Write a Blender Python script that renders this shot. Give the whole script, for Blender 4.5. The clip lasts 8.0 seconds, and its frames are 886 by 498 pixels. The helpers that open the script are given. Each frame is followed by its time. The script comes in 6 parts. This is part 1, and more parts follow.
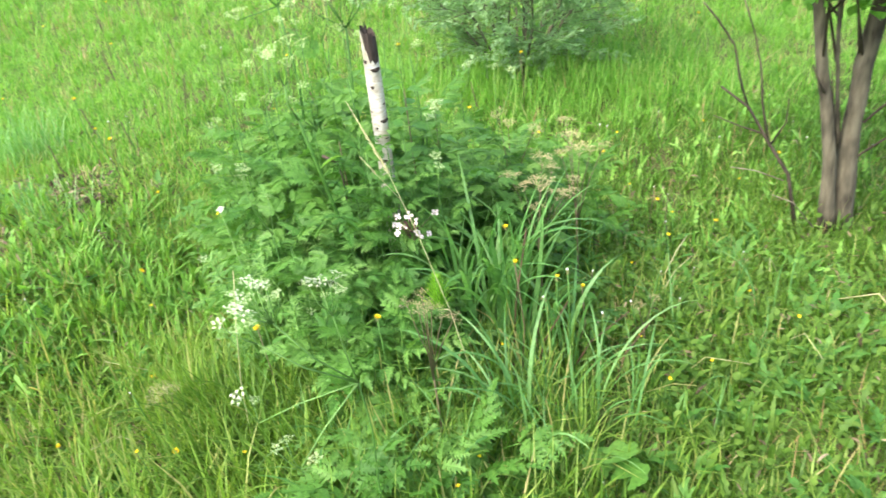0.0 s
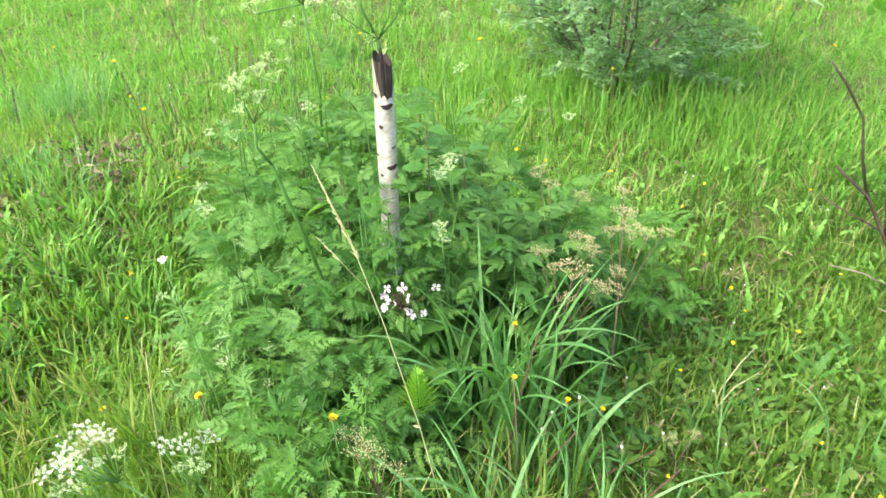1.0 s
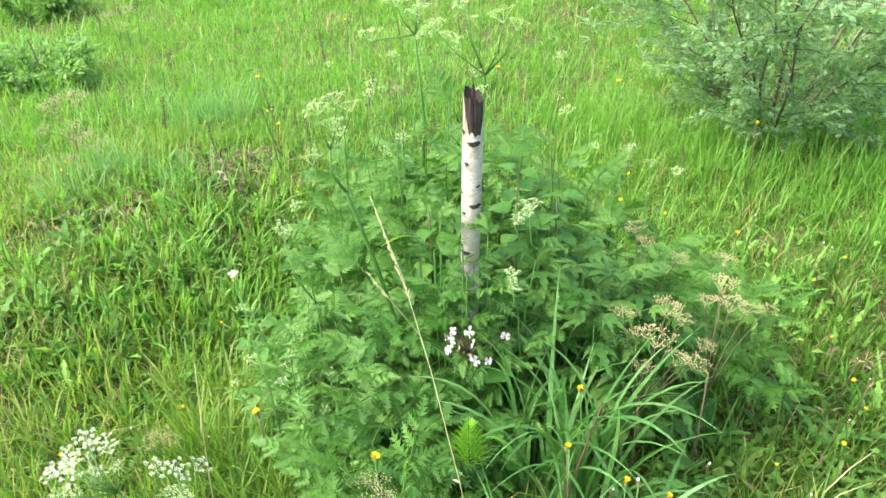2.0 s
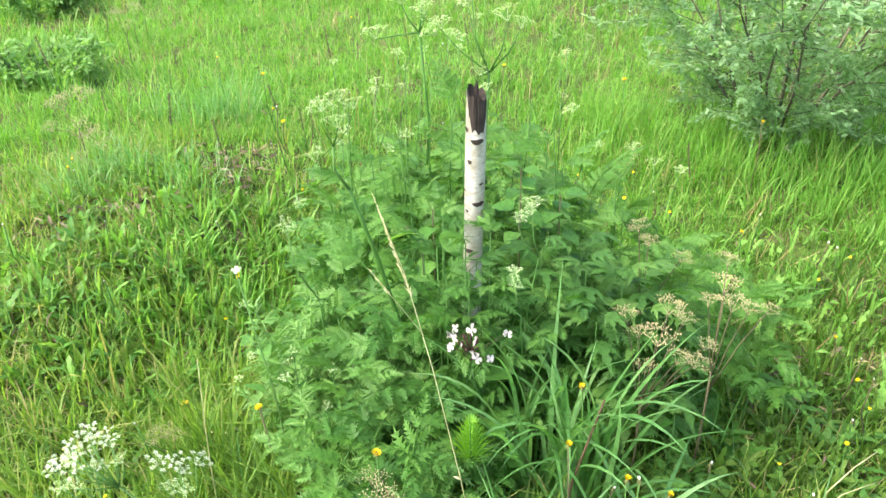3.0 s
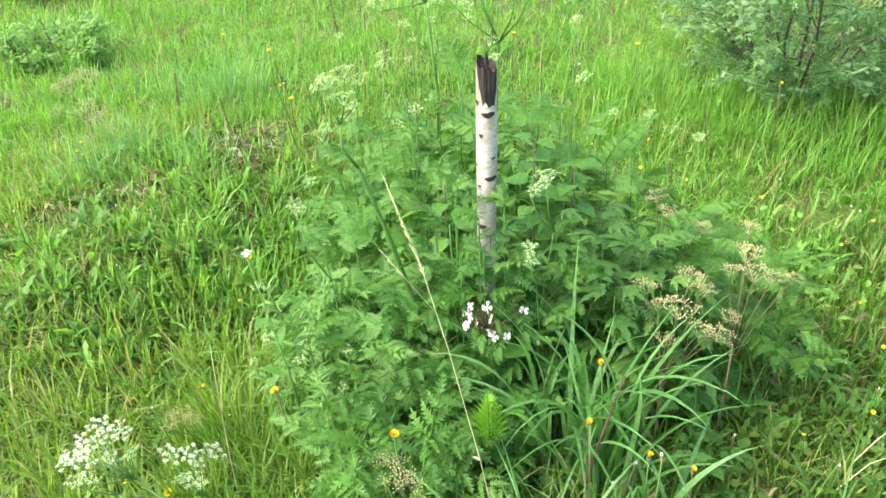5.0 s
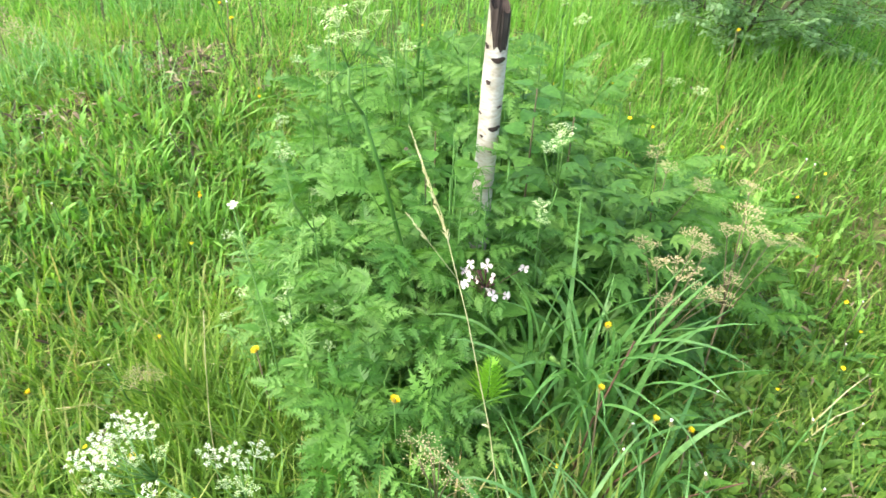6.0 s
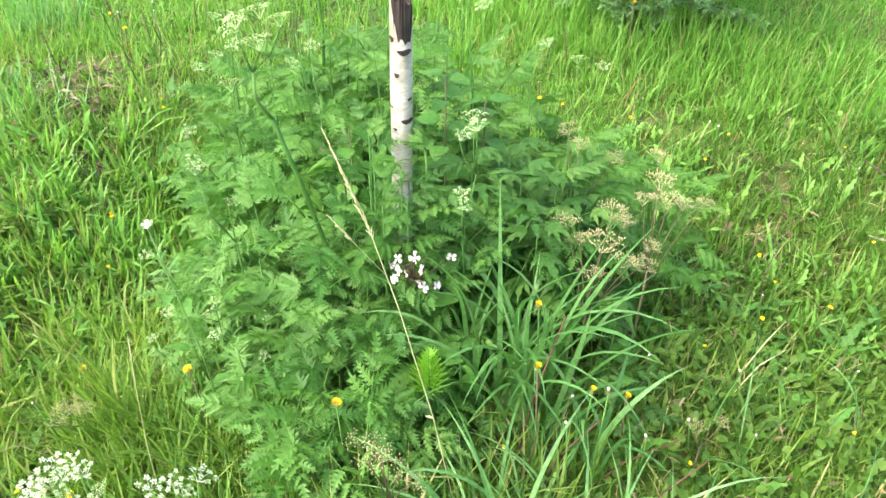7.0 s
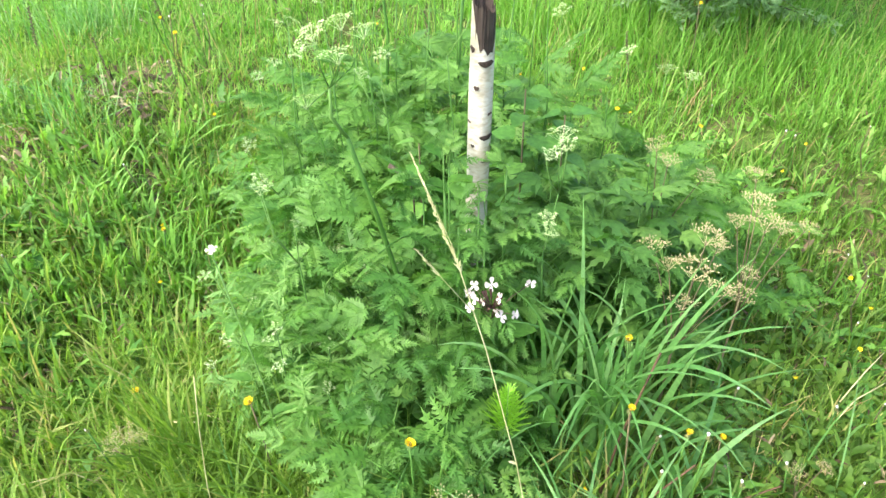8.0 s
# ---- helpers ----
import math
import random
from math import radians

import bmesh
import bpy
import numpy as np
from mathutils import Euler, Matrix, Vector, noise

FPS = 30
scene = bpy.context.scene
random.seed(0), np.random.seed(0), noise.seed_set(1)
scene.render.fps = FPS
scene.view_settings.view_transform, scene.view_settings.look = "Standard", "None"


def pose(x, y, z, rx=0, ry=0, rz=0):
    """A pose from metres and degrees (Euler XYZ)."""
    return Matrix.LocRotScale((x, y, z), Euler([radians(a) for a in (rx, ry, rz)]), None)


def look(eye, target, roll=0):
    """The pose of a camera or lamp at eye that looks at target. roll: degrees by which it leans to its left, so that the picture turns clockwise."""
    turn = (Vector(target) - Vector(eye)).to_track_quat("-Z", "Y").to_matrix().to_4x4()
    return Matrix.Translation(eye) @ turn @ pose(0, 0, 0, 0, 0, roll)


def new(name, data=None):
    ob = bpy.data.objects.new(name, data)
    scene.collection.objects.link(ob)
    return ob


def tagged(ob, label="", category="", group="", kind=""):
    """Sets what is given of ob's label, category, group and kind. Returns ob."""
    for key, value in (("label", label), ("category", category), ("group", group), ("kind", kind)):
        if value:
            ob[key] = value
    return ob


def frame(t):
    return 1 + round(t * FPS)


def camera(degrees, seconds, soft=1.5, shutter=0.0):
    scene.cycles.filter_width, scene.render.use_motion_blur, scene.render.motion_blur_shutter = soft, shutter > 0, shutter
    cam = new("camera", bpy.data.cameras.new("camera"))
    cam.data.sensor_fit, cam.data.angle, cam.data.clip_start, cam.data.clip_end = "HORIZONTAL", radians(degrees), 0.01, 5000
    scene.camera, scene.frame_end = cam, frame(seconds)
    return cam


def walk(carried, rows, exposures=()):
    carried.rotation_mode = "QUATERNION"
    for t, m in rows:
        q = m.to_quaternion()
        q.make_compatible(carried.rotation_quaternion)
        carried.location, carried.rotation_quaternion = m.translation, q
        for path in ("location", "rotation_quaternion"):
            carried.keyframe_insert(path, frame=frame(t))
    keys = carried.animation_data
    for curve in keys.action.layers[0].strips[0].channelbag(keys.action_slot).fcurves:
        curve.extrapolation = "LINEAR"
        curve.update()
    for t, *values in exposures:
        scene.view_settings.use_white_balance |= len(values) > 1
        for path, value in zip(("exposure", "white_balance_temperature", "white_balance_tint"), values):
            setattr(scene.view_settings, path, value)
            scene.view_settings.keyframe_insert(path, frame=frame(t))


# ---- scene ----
cam = camera(61.4, 8.0, shutter=0.14)
PATH = [
    (0, (0.14, 0.068, 1.663), (-0.066, 1.796, 0.677), -6.1),
    (0.2, (0.182, 0.174, 1.665), (-0.179, 1.864, 0.659), -7.8),
    (0.5, (0.205, 0.356, 1.667), (-0.206, 2.02, 0.636), -5.6),
    (0.8, (0.271, 0.535, 1.68), (-0.116, 2.195, 0.634), -1.6),
    (1, (0.299, 0.612, 1.696), (-0.14, 2.256, 0.646), -1.1),
    (1.2, (0.341, 0.678, 1.706), (-0.243, 2.292, 0.679), -1.2),
    (1.5, (0.398, 0.732, 1.691), (-0.311, 2.304, 0.678), -0.8),
    (1.7, (0.416, 0.739, 1.686), (-0.377, 2.293, 0.709), -0.8),
    (3, (0.431, 0.74, 1.684), (-0.389, 2.278, 0.704), -0.6),
    (3.5, (0.445, 0.745, 1.683), (-0.371, 2.287, 0.704), -1.7),
    (4, (0.447, 0.744, 1.685), (-0.382, 2.287, 0.72), -2.3),
    (4.2, (0.45, 0.742, 1.686), (-0.385, 2.284, 0.723), -2.5),
    (5.3, (0.363, 0.787, 1.666), (-0.475, 2.241, 0.578), -3.0),
    (5.5, (0.302, 0.793, 1.656), (-0.498, 2.24, 0.53), -1.9),
    (5.8, (0.2, 0.803, 1.674), (-0.466, 2.255, 0.471), 1.1),
    (6, (0.175, 0.795, 1.675), (-0.385, 2.286, 0.466), 3.4),
    (6.2, (0.174, 0.786, 1.682), (-0.303, 2.314, 0.483), 4.1),
    (6.5, (0.184, 0.791, 1.67), (-0.221, 2.298, 0.42), 2.9),
    (6.7, (0.188, 0.796, 1.679), (-0.184, 2.311, 0.427), 2.5),
    (7, (0.177, 0.801, 1.683), (-0.195, 2.337, 0.457), 1.6),
    (7.2, (0.157, 0.793, 1.686), (-0.21, 2.35, 0.486), 2.1),
    (7.5, (0.101, 0.796, 1.679), (-0.314, 2.347, 0.487), 2.0),
    (7.7, (0.075, 0.814, 1.676), (-0.38, 2.354, 0.484), 1.8),
    (8, (0.051, 0.9, 1.652), (-0.402, 2.411, 0.422), 0.3),
]
walk(cam, [(t, look(eye, target, roll)) for t, eye, target, roll in PATH], [(0.0, 2.17), (5.5, 2.19), (7.0, 2.25), (8.0, 2.25)])

# ---- light ----
world = bpy.data.worlds.new("sky")
scene.world = world
world.use_nodes = True
wn = world.node_tree.nodes
sky = wn.new("ShaderNodeTexSky")
sky.sky_type = "NISHITA"
sky.sun_disc = False
sky.sun_elevation = radians(54)
sky.sun_rotation = radians(224)
sky.air_density, sky.dust_density, sky.ozone_density = 1.0, 4.0, 0.6
wn["Background"].inputs["Strength"].default_value = 0.15
world.node_tree.links.new(sky.outputs["Color"], wn["Background"].inputs["Color"])

sun = new("sun", bpy.data.lights.new("sun", "SUN"))
sun.data.energy = 0.9
sun.data.angle = radians(26)
sun.data.color = (1.0, 0.96, 0.88)
sun.matrix_world = look((-4.3, -2.4, 8.5), (0, 2, 0))


# ---- materials ----
def nodes_of(name):
    mat = bpy.data.materials.new(name)
    mat.use_nodes = True
    nt = mat.node_tree
    return mat, nt, nt.nodes["Principled BSDF"], nt.nodes["Material Output"]


def ramp_node(nt, stops):
    n = nt.nodes.new("ShaderNodeValToRGB")
    while len(n.color_ramp.elements) < len(stops):
        n.color_ramp.elements.new(0.5)
    for e, (p, c) in zip(n.color_ramp.elements, stops):
        e.position, e.color = p, (*c, 1)
    return n


def noise_node(nt, scale, detail=3.0, space="Object", squash=(1, 1, 1)):
    tc = nt.nodes.new("ShaderNodeTexCoord")
    mp = nt.nodes.new("ShaderNodeMapping")
    mp.inputs["Scale"].default_value = squash
    nz = nt.nodes.new("ShaderNodeTexNoise")
    nz.inputs["Scale"].default_value = scale
    nz.inputs["Detail"].default_value = detail
    nt.links.new(tc.outputs[space], mp.inputs["Vector"])
    nt.links.new(mp.outputs["Vector"], nz.inputs["Vector"])
    return nz


def world_noise(nt, scale, detail=2.0):
    g = nt.nodes.new("ShaderNodeNewGeometry")
    nz = nt.nodes.new("ShaderNodeTexNoise")
    nz.inputs["Scale"].default_value = scale
    nz.inputs["Detail"].default_value = detail
    nt.links.new(g.outputs["Position"], nz.inputs["Vector"])
    return nz


def mix_colour(nt, fac, a, b, mode="MIX"):
    n = nt.nodes.new("ShaderNodeMix")
    n.data_type, n.blend_type = "RGBA", mode
    for socket, value in ((n.inputs[0], fac), (n.inputs[6], a), (n.inputs[7], b)):
        if hasattr(value, "links"):
            nt.links.new(value, socket)
        elif isinstance(value, tuple):
            socket.default_value = (*value, 1)
        else:
            socket.default_value = value
    return n.outputs[2]


def leaf_material(name, stops, patch=None, per="island", rough=0.5, through_light=0.45, vein=60.0, gloss=0.26):
    """Thin green leaf: each piece its own tone, wider patches, fine mottling, light that passes through."""
    mat, nt, bsdf, out = nodes_of(name)
    if per == "island":
        src = nt.nodes.new("ShaderNodeNewGeometry").outputs["Random Per Island"]
    else:
        src = nt.nodes.new("ShaderNodeObjectInfo").outputs["Random"]
    ramp = ramp_node(nt, stops)
    nt.links.new(src, ramp.inputs[0])
    col = ramp.outputs[0]
    if patch:
        big = world_noise(nt, 1.3)
        br = ramp_node(nt, [(0.38, (0, 0, 0)), (0.62, (1, 1, 1))])
        nt.links.new(big.outputs["Fac"], br.inputs[0])
        soft_mix = nt.nodes.new("ShaderNodeMath")
        soft_mix.operation, soft_mix.inputs[1].default_value = "MULTIPLY", 0.55
        nt.links.new(br.outputs[0], soft_mix.inputs[0])
        col = mix_colour(nt, soft_mix.outputs[0], col, patch)
    fine = world_noise(nt, vein, 4.0)
    fr = ramp_node(nt, [(0.3, (0.72, 0.74, 0.66)), (0.7, (1.2, 1.18, 1.08))])
    nt.links.new(fine.outputs["Fac"], fr.inputs[0])
    col = mix_colour(nt, 1.0, col, fr.outputs[0], "MULTIPLY")
    nt.links.new(col, bsdf.inputs["Base Color"])
    bsdf.inputs["Roughness"].default_value = rough
    bsdf.inputs["Specular IOR Level"].default_value = gloss
    bump = nt.nodes.new("ShaderNodeBump")
    bump.inputs["Strength"].default_value = 0.25
    bump.inputs["Distance"].default_value = 0.002
    nt.links.new(fine.outputs["Fac"], bump.inputs["Height"])
    nt.links.new(bump.outputs[0], bsdf.inputs["Normal"])
    tr = nt.nodes.new("ShaderNodeBsdfTranslucent")
    warm = mix_colour(nt, 1.0, col, (1.25, 1.3, 0.6), "MULTIPLY")
    nt.links.new(warm, tr.inputs["Color"])
    mx = nt.nodes.new("ShaderNodeMixShader")
    mx.inputs[0].default_value = through_light
    nt.links.new(bsdf.outputs[0], mx.inputs[1])
    nt.links.new(tr.outputs[0], mx.inputs[2])
    nt.links.new(mx.outputs[0], out.inputs["Surface"])
    return mat


def plain_material(name, a, b, scale=40.0, rough=0.7, squash=(1, 1, 1), relief=0.4, detail=4.0):
    """Two-tone mottled surface with fine relief."""
    mat, nt, bsdf, out = nodes_of(name)
    nz = noise_node(nt, scale, detail, squash=squash)
    big = noise_node(nt, scale * 0.17, 2.0)
    add = nt.nodes.new("ShaderNodeMath")
    add.operation = "MULTIPLY_ADD"
    add.inputs[1].default_value = 0.5
    nt.links.new(big.outputs["Fac"], add.inputs[0])
    half = nt.nodes.new("ShaderNodeMath")
    half.operation, half.inputs[1].default_value = "MULTIPLY", 0.5
    nt.links.new(nz.outputs["Fac"], half.inputs[0])
    nt.links.new(half.outputs[0], add.inputs[2])
    ramp = ramp_node(nt, [(0.36, a), (0.62, b)])
    nt.links.new(add.outputs[0], ramp.inputs[0])
    nt.links.new(ramp.outputs[0], bsdf.inputs["Base Color"])
    bsdf.inputs["Roughness"].default_value = rough
    bsdf.inputs["Specular IOR Level"].default_value = 0.2
    bump = nt.nodes.new("ShaderNodeBump")
    bump.inputs["Strength"].default_value = relief
    bump.inputs["Distance"].default_value = 0.004
    nt.links.new(nz.outputs["Fac"], bump.inputs["Height"])
    nt.links.new(bump.outputs[0], bsdf.inputs["Normal"])
    return mat


GRASS = leaf_material("meadow_grass_green", [(0.0, (0.1, 0.205, 0.034)), (0.38, (0.165, 0.295, 0.046)), (0.66, (0.24, 0.38, 0.078)), (0.84, (0.31, 0.4, 0.12)), (0.93, (0.4, 0.385, 0.17)), (1.0, (0.48, 0.39, 0.21))], patch=(0.185, 0.32, 0.05))
GRASS_FAR = leaf_material("far_grass_green", [(0.0, (0.093, 0.25, 0.035)), (0.5, (0.16, 0.362, 0.055)), (0.86, (0.25, 0.43, 0.105)), (1.0, (0.38, 0.4, 0.18))], patch=(0.172, 0.375, 0.06))
GRASS_BLUE = leaf_material("blue_green_grass", [(0.0, (0.09, 0.24, 0.065)), (0.6, (0.14, 0.32, 0.1)), (1.0, (0.21, 0.39, 0.15))], per="object", gloss=0.5)
GRASS_BLUE_ISLE = leaf_material("blue_green_tuft", [(0.0, (0.12, 0.3, 0.08)), (0.6, (0.19, 0.38, 0.13)), (1.0, (0.3, 0.46, 0.22))])
BROADLEAF = leaf_material("soft_broad_leaf", [(0.0, (0.125, 0.295, 0.055)), (0.5, (0.19, 0.395, 0.08)), (1.0, (0.27, 0.47, 0.12))], patch=(0.205, 0.41, 0.085))
DRY = leaf_material("dry_straw", [(0.0, (0.2, 0.13, 0.06)), (0.5, (0.36, 0.27, 0.13)), (1.0, (0.5, 0.42, 0.24))], through_light=0.2, rough=0.7)
LITTER = leaf_material("brown_leaf_litter", [(0.0, (0.045, 0.033, 0.02)), (0.4, (0.1, 0.076, 0.047)), (0.75, (0.18, 0.142, 0.09)), (1.0, (0.32, 0.28, 0.18))], through_light=0.1, rough=0.8)
HERB = leaf_material("low_herb_green", [(0.0, (0.052, 0.13, 0.02)), (0.5, (0.09, 0.19, 0.027)), (1.0, (0.15, 0.25, 0.048))], patch=(0.12, 0.23, 0.035))
PARSLEY = leaf_material("cow_parsley_green", [(0.0, (0.066, 0.184, 0.036)), (0.5, (0.099, 0.24, 0.05)), (1.0, (0.148, 0.302, 0.072))], per="object", vein=90)
PARSLEY_YOUNG = leaf_material("young_leaf_green", [(0.0, (0.088, 0.225, 0.038)), (1.0, (0.145, 0.3, 0.066))], per="object", vein=90)
BRIGHT = leaf_material("bright_yellow_green_leaf", [(0.0, (0.19, 0.42, 0.035)), (1.0, (0.23, 0.47, 0.05))], per="object", vein=90)
PALE_HERB = leaf_material("pale_soft_herb", [(0.0, (0.13, 0.29, 0.07)), (1.0, (0.23, 0.4, 0.13))], vein=90)
NETTLE = leaf_material("dark_toothed_leaf", [(0.0, (0.068, 0.2, 0.036)), (1.0, (0.135, 0.305, 0.062))], per="object", vein=110)
STEM = plain_material("green_stem", (0.035, 0.11, 0.018), (0.075, 0.18, 0.032), 60, 0.5, (1, 1, 0.15), 0.2)
STEM_LIGHT = plain_material("light_green_stalk", (0.085, 0.19, 0.04), (0.15, 0.28, 0.075), 60, 0.5, (1, 1, 0.15), 0.2)
STEM_RED = plain_material("brownish_stem", (0.065, 0.058, 0.028), (0.14, 0.118, 0.06), 60, 0.6, (1, 1, 0.2), 0.2)
DOCK = plain_material("reddish_dock_stem", (0.06, 0.034, 0.02), (0.13, 0.075, 0.042), 60, 0.6, (1, 1, 0.2), 0.3)
STRAW_STEM = plain_material("straw_stalk", (0.33, 0.32, 0.14), (0.5, 0.48, 0.26), 80, 0.7, (1, 1, 0.2), 0.3)
PARSLEY_MID = leaf_material("cut_leaf_green", [(0.0, (0.058, 0.16, 0.034)), (0.5, (0.085, 0.205, 0.044)), (1.0, (0.13, 0.26, 0.06))], per="object", vein=90)
SEED_CREAM = plain_material("cream_seeds", (0.22, 0.19, 0.08), (0.56, 0.51, 0.27), 150, 0.8, (1, 1, 1), 0.3)
SEED_TAN = plain_material("dry_seed_head", (0.36, 0.35, 0.16), (0.6, 0.58, 0.32), 120, 0.8, (1, 1, 1), 0.3)
WHITE = leaf_material("white_petal", [(0.0, (0.4, 0.54, 0.28)), (0.35, (0.58, 0.64, 0.5)), (1.0, (0.68, 0.7, 0.65))], through_light=0.25, vein=200)
CREAM = leaf_material("greenish_cream_petal", [(0.0, (0.36, 0.52, 0.22)), (1.0, (0.6, 0.69, 0.46))], through_light=0.25, vein=200)
PINK = leaf_material("pale_pink_petal", [(0.0, (0.58, 0.46, 0.56)), (1.0, (0.72, 0.66, 0.7))], through_light=0.2, vein=200)
CALYX = plain_material("purple_brown_calyx", (0.05, 0.025, 0.022), (0.13, 0.075, 0.055), 120, 0.6)
YELLOW = leaf_material("yellow_petal", [(0.0, (0.78, 0.56, 0.015)), (1.0, (0.86, 0.7, 0.03))], through_light=0.2, vein=250, rough=0.4)
BRACT = plain_material("olive_bract", (0.1, 0.14, 0.04), (0.25, 0.24, 0.1), 150, 0.7)
PAPPUS = plain_material("white_pappus", (0.7, 0.7, 0.66), (0.85, 0.84, 0.8), 200, 0.9)
WILLOW_TWIG = plain_material("olive_willow_twig", (0.06, 0.06, 0.035), (0.15, 0.14, 0.085), 50, 0.8, (1, 1, 0.2), 0.4)
WILLOW = leaf_material("grey_green_willow_leaf", [(0.0, (0.2, 0.35, 0.17)), (0.6, (0.27, 0.43, 0.24)), (1.0, (0.36, 0.51, 0.34))], through_light=0.5, vein=80)
TREE_LEAF = leaf_material("tree_leaf_green", [(0.0, (0.1, 0.27, 0.04)), (1.0, (0.19, 0.4, 0.08))], through_light=0.55, vein=80)
TWIG = plain_material("dark_brown_twig", (0.03, 0.023, 0.016), (0.09, 0.07, 0.05), 50, 0.8, (1, 1, 0.2), 0.5)
GREY_TWIG = plain_material("grey_dead_wood", (0.16, 0.12, 0.09), (0.34, 0.28, 0.22), 50, 0.9, (1, 1, 0.15), 0.6)
SPLINTER = plain_material("dark_rotten_wood", (0.014, 0.011, 0.009), (0.065, 0.05, 0.042), 120, 0.95, (1, 1, 0.08), 1.0)
TRUNK_BARK = plain_material("grey_brown_bark", (0.024, 0.02, 0.014), (0.15, 0.132, 0.09), 45, 0.9, (1, 1, 0.22), 1.0, 7.0)


def birch_bark():
    mat, nt, bsdf, out = nodes_of("birch_bark")
    fine = noise_node(nt, 60, 5.0, squash=(1, 1, 2.5))
    base = ramp_node(nt, [(0.3, (0.27, 0.24, 0.18)), (0.5, (0.43, 0.41, 0.35)), (0.72, (0.52, 0.51, 0.46))])
    nt.links.new(fine.outputs["Fac"], base.inputs[0])
    dash = noise_node(nt, 55, 2.0, squash=(0.35, 0.35, 2.6))
    dr = ramp_node(nt, [(0.7, (0, 0, 0)), (0.74, (0.8, 0.8, 0.8))])
    nt.links.new(dash.outputs["Fac"], dr.inputs[0])
    col = mix_colour(nt, dr.outputs[0], base.outputs[0], (0.1, 0.075, 0.06))
    # grey-brown algae stains
    st = noise_node(nt, 14, 3.0)
    lr = ramp_node(nt, [(0.44, (0, 0, 0)), (0.62, (0.7, 0.7, 0.7))])
    nt.links.new(st.outputs["Fac"], lr.inputs[0])
    col = mix_colour(nt, lr.outputs[0], col, (0.25, 0.22, 0.15))
    nt.links.new(col, bsdf.inputs["Base Color"])
    bsdf.inputs["Roughness"].default_value = 0.6
    bump = nt.nodes.new("ShaderNodeBump")
    bump.inputs["Strength"].default_value = 0.5
    bump.inputs["Distance"].default_value = 0.002
    nt.links.new(fine.outputs["Fac"], bump.inputs["Height"])
    nt.links.new(bump.outputs[0], bsdf.inputs["Normal"])
    return mat


BIRCH = birch_bark()
BIRCH_SCAR = plain_material("black_birch_scar", (0.015, 0.012, 0.01), (0.07, 0.05, 0.04), 150, 0.9)


def soil_material():
    mat, nt, bsdf, out = nodes_of("meadow_soil")
    fine = world_noise(nt, 45, 6.0)
    r1 = ramp_node(nt, [(0.3, (0.035, 0.024, 0.014)), (0.5, (0.085, 0.06, 0.035)), (0.72, (0.17, 0.125, 0.075))])
    nt.links.new(fine.outputs["Fac"], r1.inputs[0])
    big = world_noise(nt, 2.2, 4.0)
    r2 = ramp_node(nt, [(0.36, (0.3, 0.3, 0.3)), (0.58, (0.92, 0.92, 0.92))])
    nt.links.new(big.outputs["Fac"], r2.inputs[0])
    moss = world_noise(nt, 22, 4.0)
    r3 = ramp_node(nt, [(0.35, (0.055, 0.115, 0.017)), (0.65, (0.11, 0.215, 0.032))])
    nt.links.new(moss.outputs["Fac"], r3.inputs[0])
    col = mix_colour(nt, r2.outputs[0], r1.outputs[0], r3.outputs[0])
    nt.links.new(col, bsdf.inputs["Base Color"])
    bsdf.inputs["Roughness"].default_value = 0.95
    bsdf.inputs["Specular IOR Level"].default_value = 0.1
    bump = nt.nodes.new("ShaderNodeBump")
    bump.inputs["Strength"].default_value = 0.9
    bump.inputs["Distance"].default_value = 0.02
    nt.links.new(fine.outputs["Fac"], bump.inputs["Height"])
    nt.links.new(bump.outputs[0], bsdf.inputs["Normal"])
    return mat


SOIL = soil_material()

# ---- mesh tools ----
rng = np.random.default_rng(7)


def make_mesh(name, verts, faces, mat, smooth=True):
    """A mesh from arrays: verts (n, 3); faces a list of (k, m) index arrays, m corners each."""
    me = bpy.data.meshes.new(name)
    verts = np.asarray(verts, np.float32)
    me.vertices.add(len(verts))
    me.vertices.foreach_set("co", verts.ravel())
    total = sum(f.size for f in faces)
    polys = sum(len(f) for f in faces)
    me.loops.add(total)
    me.polygons.add(polys)
    me.loops.foreach_set("vertex_index", np.concatenate([f.ravel() for f in faces]).astype(np.int32))
    sizes = np.concatenate([np.full(len(f), f.shape[1]) for f in faces])
    me.polygons.foreach_set("loop_start", np.concatenate([[0], np.cumsum(sizes)[:-1]]).astype(np.int32))
    me.polygons.foreach_set("use_smooth", np.full(polys, smooth))
    me.update(calc_edges=True)
    me.materials.append(mat)
    return me


